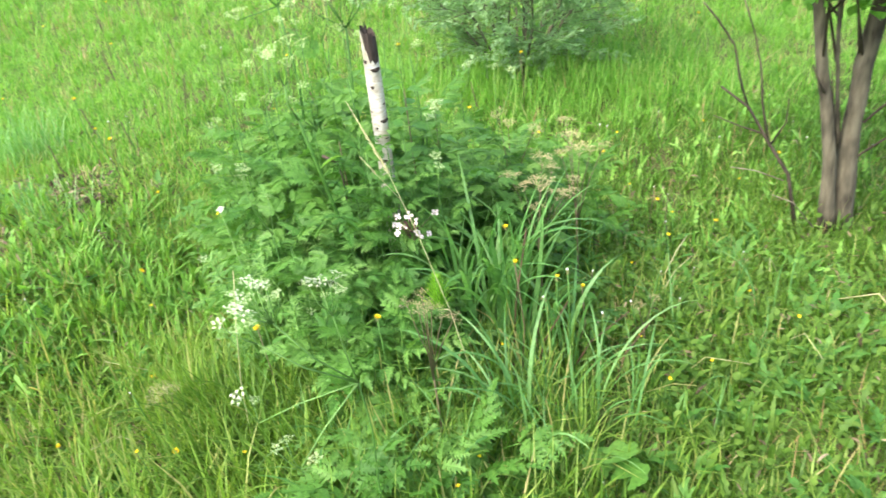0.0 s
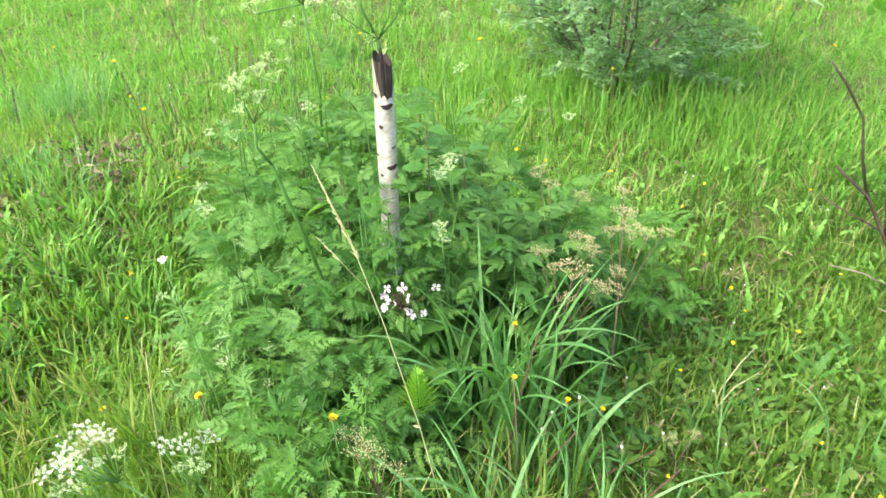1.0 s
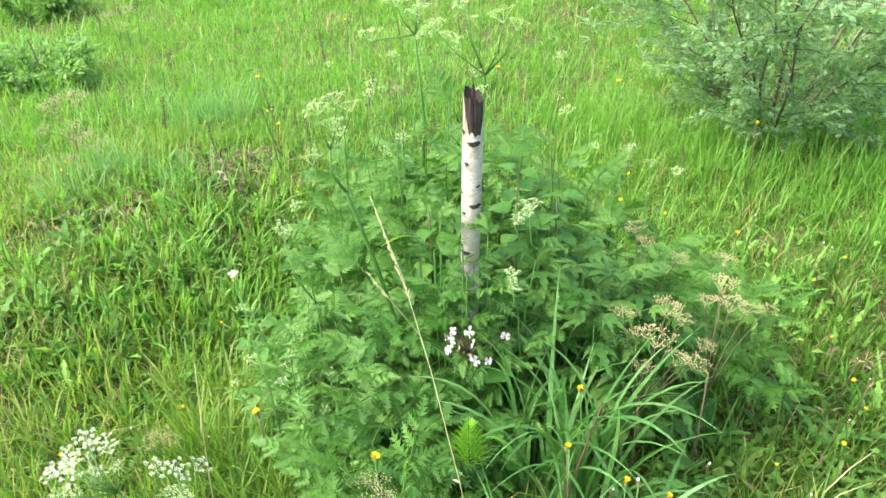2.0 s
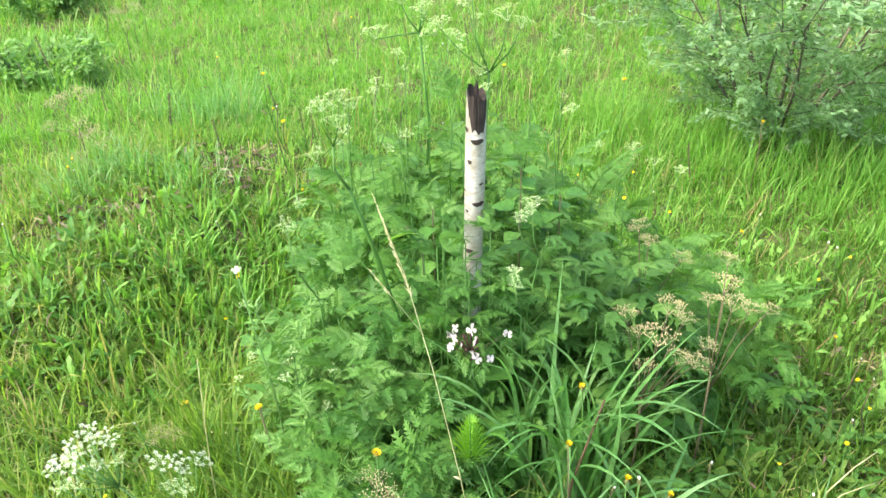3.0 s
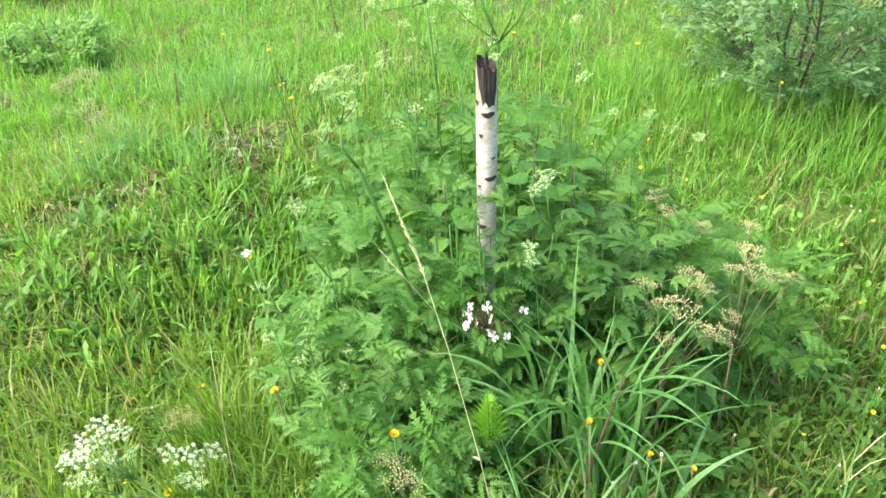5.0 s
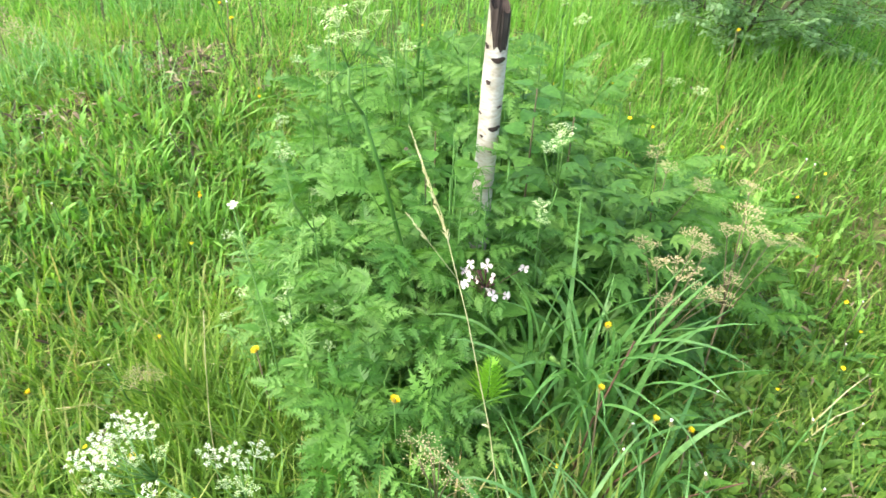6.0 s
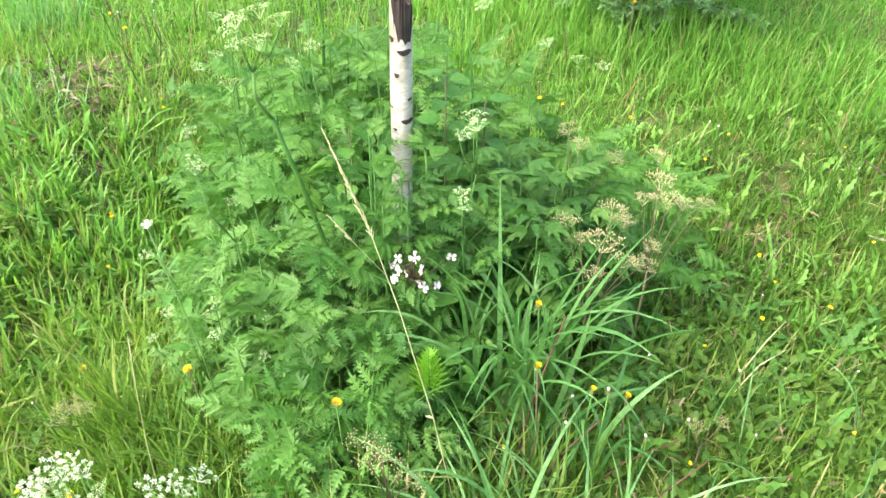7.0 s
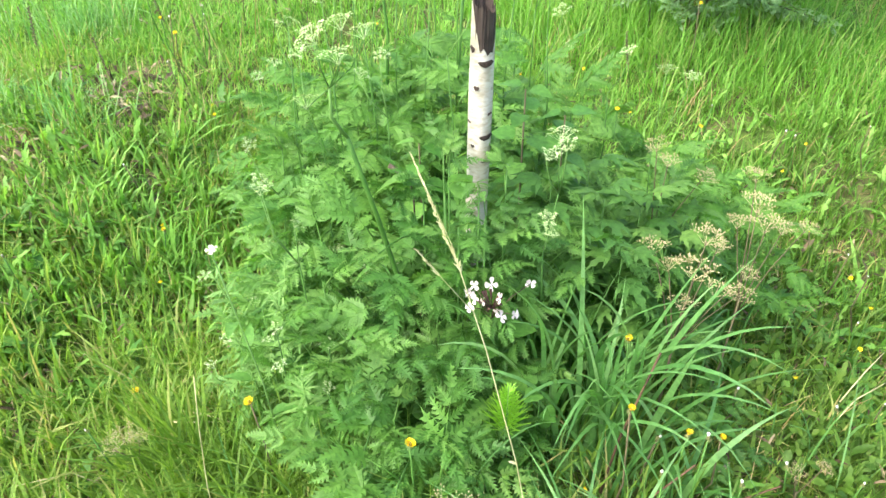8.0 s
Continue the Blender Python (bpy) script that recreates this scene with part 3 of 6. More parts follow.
# ---- birch stump ----
def build_birch():
    bx, by = -0.268, 2.195
    base = gz(bx, by) - 0.03
    top = 1.122
    root = thing("birch_stump", (bx, by, base), "slim broken white birch stem with a dark splintered top", "tree stump")
    h = top - base
    r = random.Random(3)
    rings, sides = 26, 20
    v, faces = [], []
    for i in range(rings):
        s = i / (rings - 1)
        rad = 0.025 - 0.0015 * s + 0.006 * (1 - s) ** 6 + 0.0006 * math.sin(17 * s)
        cx, cy = 0.004 * math.sin(3 * s), -0.02 + 0.045 * s
        for k in range(sides):
            a = 2 * math.pi * k / sides
            rr = rad * (1 + 0.025 * math.sin(3 * a + 5 * s) + 0.012 * math.sin(7 * a - 11 * s))
            # the bark stands highest as a sliver on the west side and is torn off in a tongue towards the south-east
            face = math.atan2(math.sin(a + 0.95), math.cos(a + 0.95))
            tongue = smooth01((1.5 - abs(face)) / 0.95)
            west = max(0.0, math.cos(a - 3.35)) ** 6
            edge = h + 0.03 + 0.028 * west - 0.072 * tongue + 0.006 * math.sin(9 * a) + 0.004 * math.sin(23 * a)
            z = s * h if s < 0.7 else 0.7 * h + (s - 0.7) / 0.3 * (edge - 0.7 * h)
            v.append((cx + rr * math.cos(a), cy + rr * math.sin(a), z))
    for i in range(rings - 1):
        for k in range(sides):
            a, b = i * sides + k, i * sides + (k + 1) % sides
            faces.append((a, b, b + sides, a + sides))
    s = Shape()
    s.add(v, faces)
    trunk = part("trunk", s.mesh("birch_trunk", BIRCH), root, label="white birch bark with black marks")
    # splintered dark heartwood
    s = Shape()
    n, vv, ff = 22, [], []
    for j, (rad, z) in enumerate(((0.021, h - 0.2), (0.021, h - 0.08), (0.021, h - 0.02), (0.02, h), (0.0, h - 0.02))):
        for k in range(n):
            a = 2 * math.pi * k / n
            jag = (0.042 + 0.014 * math.cos(a - 2.6) + 0.01 * (k % 2) + 0.007 * math.sin(7 * a)) if j == 3 else 0
            rr = rad * (1 + 0.05 * (k % 2))
            vv.append((rr * math.cos(a), 0.024 + rr * math.sin(a), z + jag))
    for j in range(4):
        for k in range(n):
            q, w = j * n + k, j * n + (k + 1) % n
            ff.append((q, w, w + n, q + n))
    s.add(vv, ff)
    heart = part("heartwood", s.mesh("heartwood", SPLINTER, False), root, label="dark rotten heartwood")
    for k in range(11):
        s = Shape()
        a = k * 2.4
        d = 0.018 * math.sqrt((k + 0.5) / 11)
        w = r.uniform(0.003, 0.0055)
        up = r.uniform(0.03, 0.05) + 0.012 * max(0, math.cos(a - 2.6))
        p = Vector((d * math.cos(a), 0.024 + d * math.sin(a), h - 0.06))
        tip = p + Vector((r.uniform(-0.006, 0.004), r.uniform(-0.004, 0.004), 0.06 + up))
        s.tube([p, p.lerp(tip, 0.6), p.lerp(tip, 0.85) + Vector((0.001, 0, 0)), tip], [w, w * 0.9, w * 0.5, w * 0.1], 4)
        part("splinter", s.mesh("splinter", SPLINTER, False), heart)

    def scar(a, z, wide, tall):
        g = Shape()
        n = 7
        frac = z / h
        rad = 0.025 - 0.0015 * frac + 0.006 * (1 - frac) ** 6 + 0.0008
        cx, cy = 0.004 * math.sin(3 * frac), -0.02 + 0.045 * frac
        vv, ff = [], []
        for i in range(n):
            q = i / (n - 1) * 2 - 1
            aa = a + q * wide / rad
            hh = tall * math.sqrt(max(0.05, 1 - q * q)) * (0.8 + 0.4 * r.random())
            zz = z + 0.25 * tall * math.sin(3 * q + a)
            for d, lift in ((-hh, 0.0), (0, 0.0016), (hh, 0.0)):
                vv.append((cx + (rad + lift) * math.cos(aa), cy + (rad + lift) * math.sin(aa), zz + d))
        for i in range(n - 1):
            b = 3 * i
            ff += [(b, b + 3, b + 4, b + 1), (b + 1, b + 4, b + 5, b + 2)]
        g.add(vv, ff)
        part("bark_scar", g.mesh("bark_scar", BIRCH_SCAR), trunk)

    z0 = base
    for a, z, wide, tall in ((-1.0, 1.06, 0.016, 0.0065), (-1.75, 1.01, 0.006, 0.005), (-0.7, 0.905, 0.016, 0.006), (-0.5, 0.955, 0.006, 0.003), (-2.4, 0.935, 0.007, 0.0025), (-1.9, 0.885, 0.005, 0.003), (-0.8, 0.85, 0.009, 0.002), (-2.3, 1.085, 0.008, 0.006), (-1.7, 0.78, 0.014, 0.005), (-2.0, 0.66, 0.011, 0.007), (1.2, 0.95, 0.014, 0.004), (2.4, 0.82, 0.012, 0.004)):
        scar(a, z - z0, wide, tall)


build_birch()


# ---- leaves ----
def pinna(s, at, along, up, length, r, lobes, droop, cut, strip):
    """One side branch of a fern-like leaf: a lance-shaped blade cut into forward-slanting, toothed, pointed lobes."""
    along, up = Vector(along).normalized(), Vector(up)
    side = along.cross(up).normalized()
    up = side.cross(along)

    def spot(u, v, lift=0.0):
        return at + (along * u + side * v - up * (droop * u * u - lift)) * length

    step = 0.84 / lobes
    for sgn in (-1, 1):
        for i in range(lobes):
            q = 0.03 + step * i + (0.02 if sgn > 0 else 0)
            w = strip * (1.05 - 0.85 * q)
            reach = cut * (1.0 - 0.82 * q) * (0.75 if i == 0 else 1.0) * r.uniform(0.85, 1.12)
            lean = 0.62 + 0.25 * q
            lift, sag = 0.22 * reach, r.uniform(-0.05, 0.12) * reach
            pts = [(q, 0, 0), (q, w, 0), (q + 0.32 * reach * lean, w + 0.5 * reach, lift), (q + 0.46 * reach * lean, w + 0.41 * reach, lift * 0.8), (q + 1.35 * reach * lean, w + reach, lift * 1.2 - sag),
                   (q + 0.66 * reach * lean + 0.4 * step, w + 0.34 * reach, lift * 0.7), (q + 0.6 * reach * lean + 0.34 * step, w + 0.24 * reach, lift * 0.5), (q + step * 0.98, w * 0.9, 0), (q + step, 0, 0)]
            s.add([spot(u, v * sgn, z) for u, v, z in pts], [tuple(range(9))])
    q = 0.03 + step * lobes
    w = strip * 0.4
    s.add([spot(q - 0.04, -w), spot(q + 0.06, -w * 1.3, 0.01), spot(1.04, 0), spot(q + 0.06, w * 1.3, 0.01), spot(q - 0.04, w)], [(0, 1, 2, 3, 4)])


def parsley_leaf(name, seed, mat, pairs=(4, 4), droop=0.35, stalk=0.3, cut=0.3, strip=0.055):
    """Whole leaf, 1 long with its stalk, growing along +x and arching over: three-cornered, twice or three times cut."""
    r = random.Random(seed)
    s = Shape()
    bow = r.uniform(0.08, 0.16)
    s.tube([(0, 0, 0), (stalk * 0.5, 0, bow * 0.6), (stalk, 0, bow)], [0.011, 0.009, 0.007], 4)
    length = 1 - stalk
    along = Vector((1, r.uniform(-0.12, 0.12), 0.12)).normalized()
    up = Vector((0, 0, 1))
    side = along.cross(up).normalized()
    up = side.cross(along)
    at = Vector((stalk, 0, bow))

    def spot(q):
        return at + along * (q * length) - up * (droop * length * q * q)

    s.tube([spot(q) for q in (0, 0.35, 0.7, 0.98)], [length * 0.011, length * 0.009, length * 0.006, length * 0.002], 3, False)
    n = pairs[0]
    for i in range(n):
        q = 0.06 + 0.72 * (i / n) ** 0.85
        size = length * (0.56 - 0.5 * q)
        for sgn in (-1, 1):
            d = along * (0.62 + 0.4 * q + r.uniform(-0.15, 0.15)) + side * sgn * 0.8 - up * (1.3 * droop * q + r.uniform(-0.22, 0.3))
            tip_up = up + side * sgn * r.uniform(-0.35, 0.55) - along * r.uniform(-0.3, 0.5)
            pinna(s, spot(q + 0.015 * sgn), d, tip_up, size * r.uniform(0.86, 1.12), r, max(pairs[1] - i // 2, 3), r.uniform(0.1, 0.35), cut, strip)
    pinna(s, spot(0.74), along - up * (1.7 * droop), up, length * 0.36, r, max(pairs[1] - 1, 3), 0.15, cut, strip)
    return s.mesh(name, mat)


LEAVES = [parsley_leaf("fern_leaf", 11 + i, PARSLEY, ((4, 6), (5, 6), (4, 5), (4, 7), (5, 5), (4, 6), (3, 6), (5, 7))[i], (0.12, 0.4, 0.2, 0.3, 0.5, 0.16, 0.36, 0.26)[i], (0.28, 0.34, 0.24)[i % 3], 0.33, 0.038) for i in range(8)]
LEAVES_YOUNG = [parsley_leaf("young_fern_leaf", 41 + i, PARSLEY_YOUNG, ((4, 6), (4, 5))[i % 2], 0.15 + 0.1 * i, 0.28, 0.33, 0.04) for i in range(3)]
LEAVES_FINE = [parsley_leaf("feathery_leaf", 61 + i, PARSLEY_YOUNG, (5, 7), 0.25, 0.3, 0.26, 0.025) for i in range(2)]
LEAVES_BROAD = [parsley_leaf("cut_leaf", 81 + i, PARSLEY_MID, ((3, 5), (3, 6), (4, 5))[i], 0.2 + 0.1 * i, 0.28, 0.32, 0.06) for i in range(3)]
LEAVES_FOOT = [parsley_leaf("light_cut_leaf", 91 + i, PARSLEY_YOUNG, ((3, 5), (4, 5))[i], 0.2 + 0.1 * i, 0.3, 0.31, 0.06) for i in range(2)]


def umbel_mesh(name, seed, mat, rays=9, spread=0.55, florets=9, size=1.0, tight=0.25):
    """Flat-topped flower head, radius about 1, on thin rays."""
    r = random.Random(seed)
    s = Shape()
    for i in range(rays):
        a = i * 2.4
        d = spread * math.sqrt((i + 0.6) / rays) * 1.5
        tip = Vector((d * math.cos(a), d * math.sin(a), 0.75 + 0.12 * r.random() - 0.2 * d * d))
        s.tube([(0, 0, 0), tip * 0.55 + Vector((0, 0, 0.05)), tip], [0.02, 0.015, 0.012], 3, False)
        for j in range(florets):
            b = j * 2.4 + i
            e = tight * math.sqrt((j + 0.3) / florets)
            c = tip + Vector((e * math.cos(b), e * math.sin(b), 0.12 - 2.2 * e * e + 0.04 * r.random()))
            w = size * r.uniform(0.055, 0.085)
            t = r.uniform(0, 6)
            ring = [c + Vector((w * (1 if k % 2 else 0.5) * math.cos(t + k * 0.628), w * (1 if k % 2 else 0.5) * math.sin(t + k * 0.628), r.uniform(-0.01, 0.03))) for k in range(10)]
            s.add([c + Vector((0, 0, -0.02))] + ring, [(0, 1 + k, 1 + (k + 1) % 10) for k in range(10)])
    return s.mesh(name, mat)


UMBEL_WHITE = [umbel_mesh("white_umbel", 5 + i, WHITE, 8, 0.66, 8, 1.25, 0.22) for i in range(2)]
UMBEL_CREAM = [umbel_mesh("cream_umbel", 15 + i, CREAM, 8, 0.62, 9, 1.05, 0.26) for i in range(3)]


def dry_umbel_mesh(seed, rays=8, seeds=8, fat=1.0):
    r = random.Random(seed)
    s = Shape()
    for i in range(rays):
        a = i * 2.4 + r.uniform(-0.35, 0.35)
        d = 0.95 * math.sqrt((i + 0.5) / rays)
        tip = Vector((d * math.cos(a), d * math.sin(a), 0.75 - 0.5 * d * d + 0.35 * r.random()))
        s.tube([(0, 0, 0), tip * 0.5 + Vector((0, 0, 0.04)), tip], [0.014, 0.009, 0.008], 3, False)
        for j in range(seeds):
            b = j * 2.4 + i
            e = 0.3 * fat * math.sqrt((j + 0.3) / seeds)
            c = tip + Vector((e * math.cos(b), e * math.sin(b), 0.12 + 0.24 * r.random() - e * 0.3))
            s.tube([tip, c], [0.006, 0.005], 3, False)
            up = (c - tip).normalized() * 0.13 * fat
            s.tube([c, c + up * 0.5, c + up], [0.012, 0.042 * fat, 0.012 * fat], 4 if fat == 1.0 else 6)
    return s.mesh("dry_umbel", SEED_CREAM, False)


DRY_UMBELS = [dry_umbel_mesh(70 + i) for i in range(3)]
DRY_LOOSE = [dry_umbel_mesh(75 + i, 5, 6, 1.3) for i in range(2)]


def stem_mesh(name, pts, r0, r1, mat, sides=6):
    s = Shape()
    n = len(pts)
    s.tube(pts, [r0 + (r1 - r0) * i / (n - 1) for i in range(n)], sides)
    return s.mesh(name, mat)


def aim(at, direction, size, spin=0.0):
    """Pose that turns local z along direction."""
    q = Vector(direction).normalized().to_track_quat("Z", "Y")
    return Matrix.Translation(at) @ q.to_matrix().to_4x4() @ pose(0, 0, 0, 0, 0, spin) @ Matrix.Diagonal((size, size, size, 1))


def umbel_at(root, at, mesh, size, r, lean=0.5):
    part("umbel", mesh, root, aim(at, (r.uniform(-lean, lean), r.uniform(-lean, lean), 1), size, r.uniform(0, 360)))


def cow_parsley(x, y, height, leaves, r, umbels=(), young=False, reach=(0.2, 0.34), low=0.25, lean=(0, 0), foliage_kind=None, thick=0.0032, forks=()):
    """Plant with a hollow green stem, arching fern-like leaves and loose flower heads (given as dx, dy, z, radius, white)."""
    base = gz(x, y) - 0.01
    root = thing("cow_parsley", (x, y, base), "green cow parsley with fern-like leaves" + (" and loose pale umbels" if umbels else " without open flowers"), "wildflower", "cow parsley round the stump")
    tall = height
    bend = Vector((lean[0], lean[1], 0))
    pts = [Vector((0, 0, 0)), bend * 0.2 + Vector((0, 0, tall * 0.4)), bend * 0.6 + Vector((r.uniform(-0.02, 0.02), r.uniform(-0.02, 0.02), tall * 0.75)), bend + Vector((0, 0, tall))]
    part("stem", stem_mesh("parsley_stem", pts if umbels else [q * 0.82 for q in pts], thick, thick * (0.42 if thick < 0.004 else 0.62), STEM, 8), root)
    a = r.uniform(0, 360)
    for i in range(leaves):
        q = low + ((0.72 if umbels else 0.88) - low) * (i / max(leaves - 1, 1)) ** 0.8
        z = q * tall
        p = pts[0].lerp(pts[3], q)
        p.z = z * 0.98
        a += 137.5 + r.uniform(-25, 25)
        size = r.uniform(*reach) * (1.1 - 0.35 * q)
        kind = foliage_kind or (LEAVES_YOUNG if young else LEAVES)
        part("leaf", r.choice(kind), root, pose(*p, r.uniform(-30, 30), r.uniform(-34, 22) - (14 if i == leaves - 1 else 0), a) @ Matrix.Diagonal((size, size * r.uniform(0.85, 1.1), size, 1)))
    ray = min(max(0.0015, thick * 0.45), 0.0026)
    joints = [Vector((fx, fy, fz - base)) for fx, fy, fz in forks]
    for q in joints:
        part("flower_stalk", stem_mesh("flower_stalk", [pts[3], pts[3].lerp(q, 0.5) + Vector((q.x, q.y, 0)) * 0.08, q], ray * 1.3, ray, STEM_LIGHT, 6), root)
    for dx, dy, z, size, white in umbels:
        tip = Vector((dx, dy, z - base))
        start = min(joints, key=lambda q: (q - tip).length) if joints else pts[3]
        mid = start.lerp(tip, 0.5) + (tip - start).length * 0.08 * Vector((tip.x - start.x, tip.y - start.y, -0.02)).normalized()
        stalk = part("flower_stalk", stem_mesh("flower_stalk", [start, mid, tip], ray if not joints else 0.001, ray * 0.6 if not joints else 0.0008, STEM_LIGHT if thick < 0.004 else STEM, 5), root)
        mesh = r.choice(UMBEL_WHITE if white else UMBEL_CREAM)
        umbel_at(stalk, tip, mesh, size * (1.0 if white else 0.85), r)
    return root


def build_parsley():
    r = random.Random(21)
    # tall plants with flower heads
    cow_parsley(-0.36, 2.1, 0.86, 10, r, [(-0.085, -0.22, 1.2, 0.034, False), (-0.041, -0.22, 1.227, 0.03, False), (-0.006, -0.22, 1.218, 0.028, False), (-0.05, -0.22, 1.172, 0.034, False), (-0.12, -0.21, 1.081, 0.03, False), (-0.115, -0.175, 1.184, 0.03, False)], lean=(-0.07, -0.17), thick=0.0066, reach=(0.17, 0.27), forks=((-0.08, -0.2, 1.12),))
    cow_parsley(-0.63, 2.6, 1.1, 7, r, [(-0.055, 0.0, 1.255, 0.05, False), (0.0, 0.02, 1.26, 0.055, False), (0.03, -0.02, 1.24, 0.04, False), (-0.145, 0.0, 1.15, 0.05, False), (0.055, 0.0, 1.18, 0.045, False)], thick=0.0058)
    cow_parsley(-0.39, 2.6, 0.98, 7, r, [(-0.075, 0.0, 1.285, 0.05, False), (0.03, 0.0, 1.24, 0.055, False), (0.06, 0.02, 1.22, 0.04, False), (-0.04, -0.02, 1.09, 0.035, False), (-0.17, 0.0, 1.2, 0.045, False), (-0.1, 0.03, 1.26, 0.04, False)], lean=(-0.02, 0), thick=0.0062)
    cow_parsley(-0.09, 2.2, 0.62, 6, r, [(0.0, -0.06, 0.95, 0.034, False), (0.018, -0.11, 0.963, 0.028, False), (-0.02, -0.1, 0.93, 0.024, False)], reach=(0.13, 0.2))
    cow_parsley(-0.1, 2.12, 0.52, 5, r, [(0.013, -0.075, 0.835, 0.022, False), (0.016, -0.08, 0.805, 0.02, False)], reach=(0.13, 0.2))
    cow_parsley(0.08, 2.55, 0.6, 6, r, [(0.0, 0.0, 0.93, 0.026, False), (0.06, 0.05, 0.9, 0.024, False)])
    cow_parsley(-0.6, 2.0, 0.52, 6, r, [(-0.022, -0.065, 0.875, 0.026, False), (-0.028, -0.06, 0.85, 0.02, False), (0.03, -0.05, 0.78, 0.018, False)])
    cow_parsley(-0.7, 2.35, 0.66, 6, r, [(-0.03, 0, 0.95, 0.026, False)])
    # leafy plants that make the dome round the stump
    spots = []
    for i in range(400):
        a, d = r.uniform(0, 6.283), math.sqrt(r.random())
        x, y = -0.22 + 0.42 * d * math.cos(a), 2.22 + 0.45 * d * math.sin(a)
        if x < -0.44 and y < 2.12 or y < 2.2 and x > -0.12 or y < 2.3 and x > 0.1:
            continue
        if math.hypot(x + 0.27, y - 2.15) < 0.09:
            continue
        if all(math.hypot(x - p, y - q) > 0.1 for p, q in spots):
            spots.append((x, y))
    for x, y in spots:
        d = math.hypot((x + 0.18) / 0.55, (y - 2.22) / 0.48)
        top = 0.6 - 0.24 * d * d + r.uniform(-0.06, 0.05)
        if y < 2.1:
            top -= 0.08 + (0.12 if -0.36 < x < 0.02 else 0)
        out = Vector((x + 0.14, y - 2.2, 0)) * 0.25
        cow_parsley(x, y, top, r.choice((13, 14, 15)), r, reach=(0.14, 0.27), low=0.2, lean=(out.x, out.y), foliage_kind=LEAVES_BROAD + LEAVES[:2] if x > -0.25 else LEAVES + LEAVES_BROAD[:1])
    for x, y, h in ((-0.25, 2.07, 0.56), (-0.35, 2.1, 0.6), (-0.19, 2.1, 0.58), (-0.3, 2.04, 0.5), (-0.22, 2.13, 0.64), (-0.32, 2.13, 0.66)):
        cow_parsley(x, y, h, 9, r, reach=(0.16, 0.24), low=0.4, foliage_kind=LEAVES + LEAVES_BROAD[:1])
    # lush plants to the north-west of the stump
    for x, y, h in ((-0.5, 2.3, 0.62), (-0.6, 2.42, 0.72), (-0.72, 2.5, 0.66), (-0.85, 2.42, 0.5), (-0.62, 2.2, 0.52), (-0.78, 2.28, 0.44), (-0.5, 2.62, 0.84), (-0.66, 2.66, 0.8), (-0.82, 2.66, 0.64), (-0.95, 2.56, 0.48), (-0.45, 2.46, 0.8), (-0.75, 2.82, 0.72), (-0.56, 2.84, 0.8), (-0.3, 2.66, 0.78), (-0.4, 2.8, 0.8), (-0.38, 2.36, 0.72), (-0.55, 2.52, 0.84), (-0.2, 2.56, 0.74), (-0.9, 2.8, 0.56), (-0.42, 2.58, 0.86), (-0.62, 2.75, 0.8), (-0.7, 2.6, 0.72), (-0.5, 2.95, 0.74), (-0.32, 2.5, 0.74), (-0.68, 2.92, 0.7), (-0.28, 2.85, 0.72), (-0.78, 2.4, 0.7), (-0.86, 2.55, 0.74), (-0.74, 2.7, 0.84), (-0.92, 2.72, 0.66), (-0.84, 2.95, 0.66), (-1.0, 2.62, 0.56), (-0.66, 2.36, 0.72), (-0.58, 2.38, 0.76)):
        h *= 1.16
        top = gz(x, y) + h
        heads = [(r.uniform(-0.06, 0.06), r.uniform(-0.05, 0.05), top + r.uniform(0.08, 0.2), r.uniform(0.018, 0.028), False) for k in range(r.choice((0, 1, 1, 2)))]
        cow_parsley(x, y, h, 14, r, heads, reach=(0.15, 0.28), low=0.3, foliage_kind=LEAVES[:2] + LEAVES_YOUNG + LEAVES_FINE)
    # lighter plants behind the stump
    for x, y, h in ((-0.05, 2.7, 0.66), (-0.15, 2.82, 0.68), (-0.22, 2.7, 0.74), (-0.34, 2.92, 0.72), (-0.1, 2.95, 0.58), (0.06, 2.84, 0.56), (-0.25, 3.02, 0.6)):
        heads = [(r.uniform(-0.06, 0.06), r.uniform(-0.05, 0.05), gz(x, y) + h + r.uniform(0.06, 0.14), r.uniform(0.018, 0.028), False) for k in range(r.choice((0, 1)))]
        cow_parsley(x, y, h, 11, r, heads, reach=(0.16, 0.28), low=0.35, foliage_kind=LEAVES_YOUNG + LEAVES_FINE)
    # brighter young growth behind and at the foot
    for x, y, h in ((0.2, 2.62, 0.56), (0.32, 2.62, 0.52), (0.1, 2.75, 0.58), (0.26, 2.76, 0.52), (0.38, 2.72, 0.44), (0.02, 2.66, 0.6), (0.15, 2.86, 0.5), (0.42, 2.58, 0.4), (-0.36, 1.72, 0.36), (-0.27, 1.68, 0.4), (-0.2, 1.72, 0.34), (-0.32, 1.8, 0.42), (-0.4, 1.88, 0.42), (-0.22, 1.82, 0.34), (-0.12, 1.36, 0.26), (-0.3, 1.32, 0.28), (-0.02, 1.4, 0.22), (-0.62, 2.62, 0.5), (-0.75, 2.15, 0.36)):
        cow_parsley(x, y, h, 8, r, young=True, reach=(0.2, 0.28), low=0.3, foliage_kind=LEAVES_YOUNG + LEAVES[:1] if y > 2.5 else LEAVES_FOOT + LEAVES_BROAD[:1])
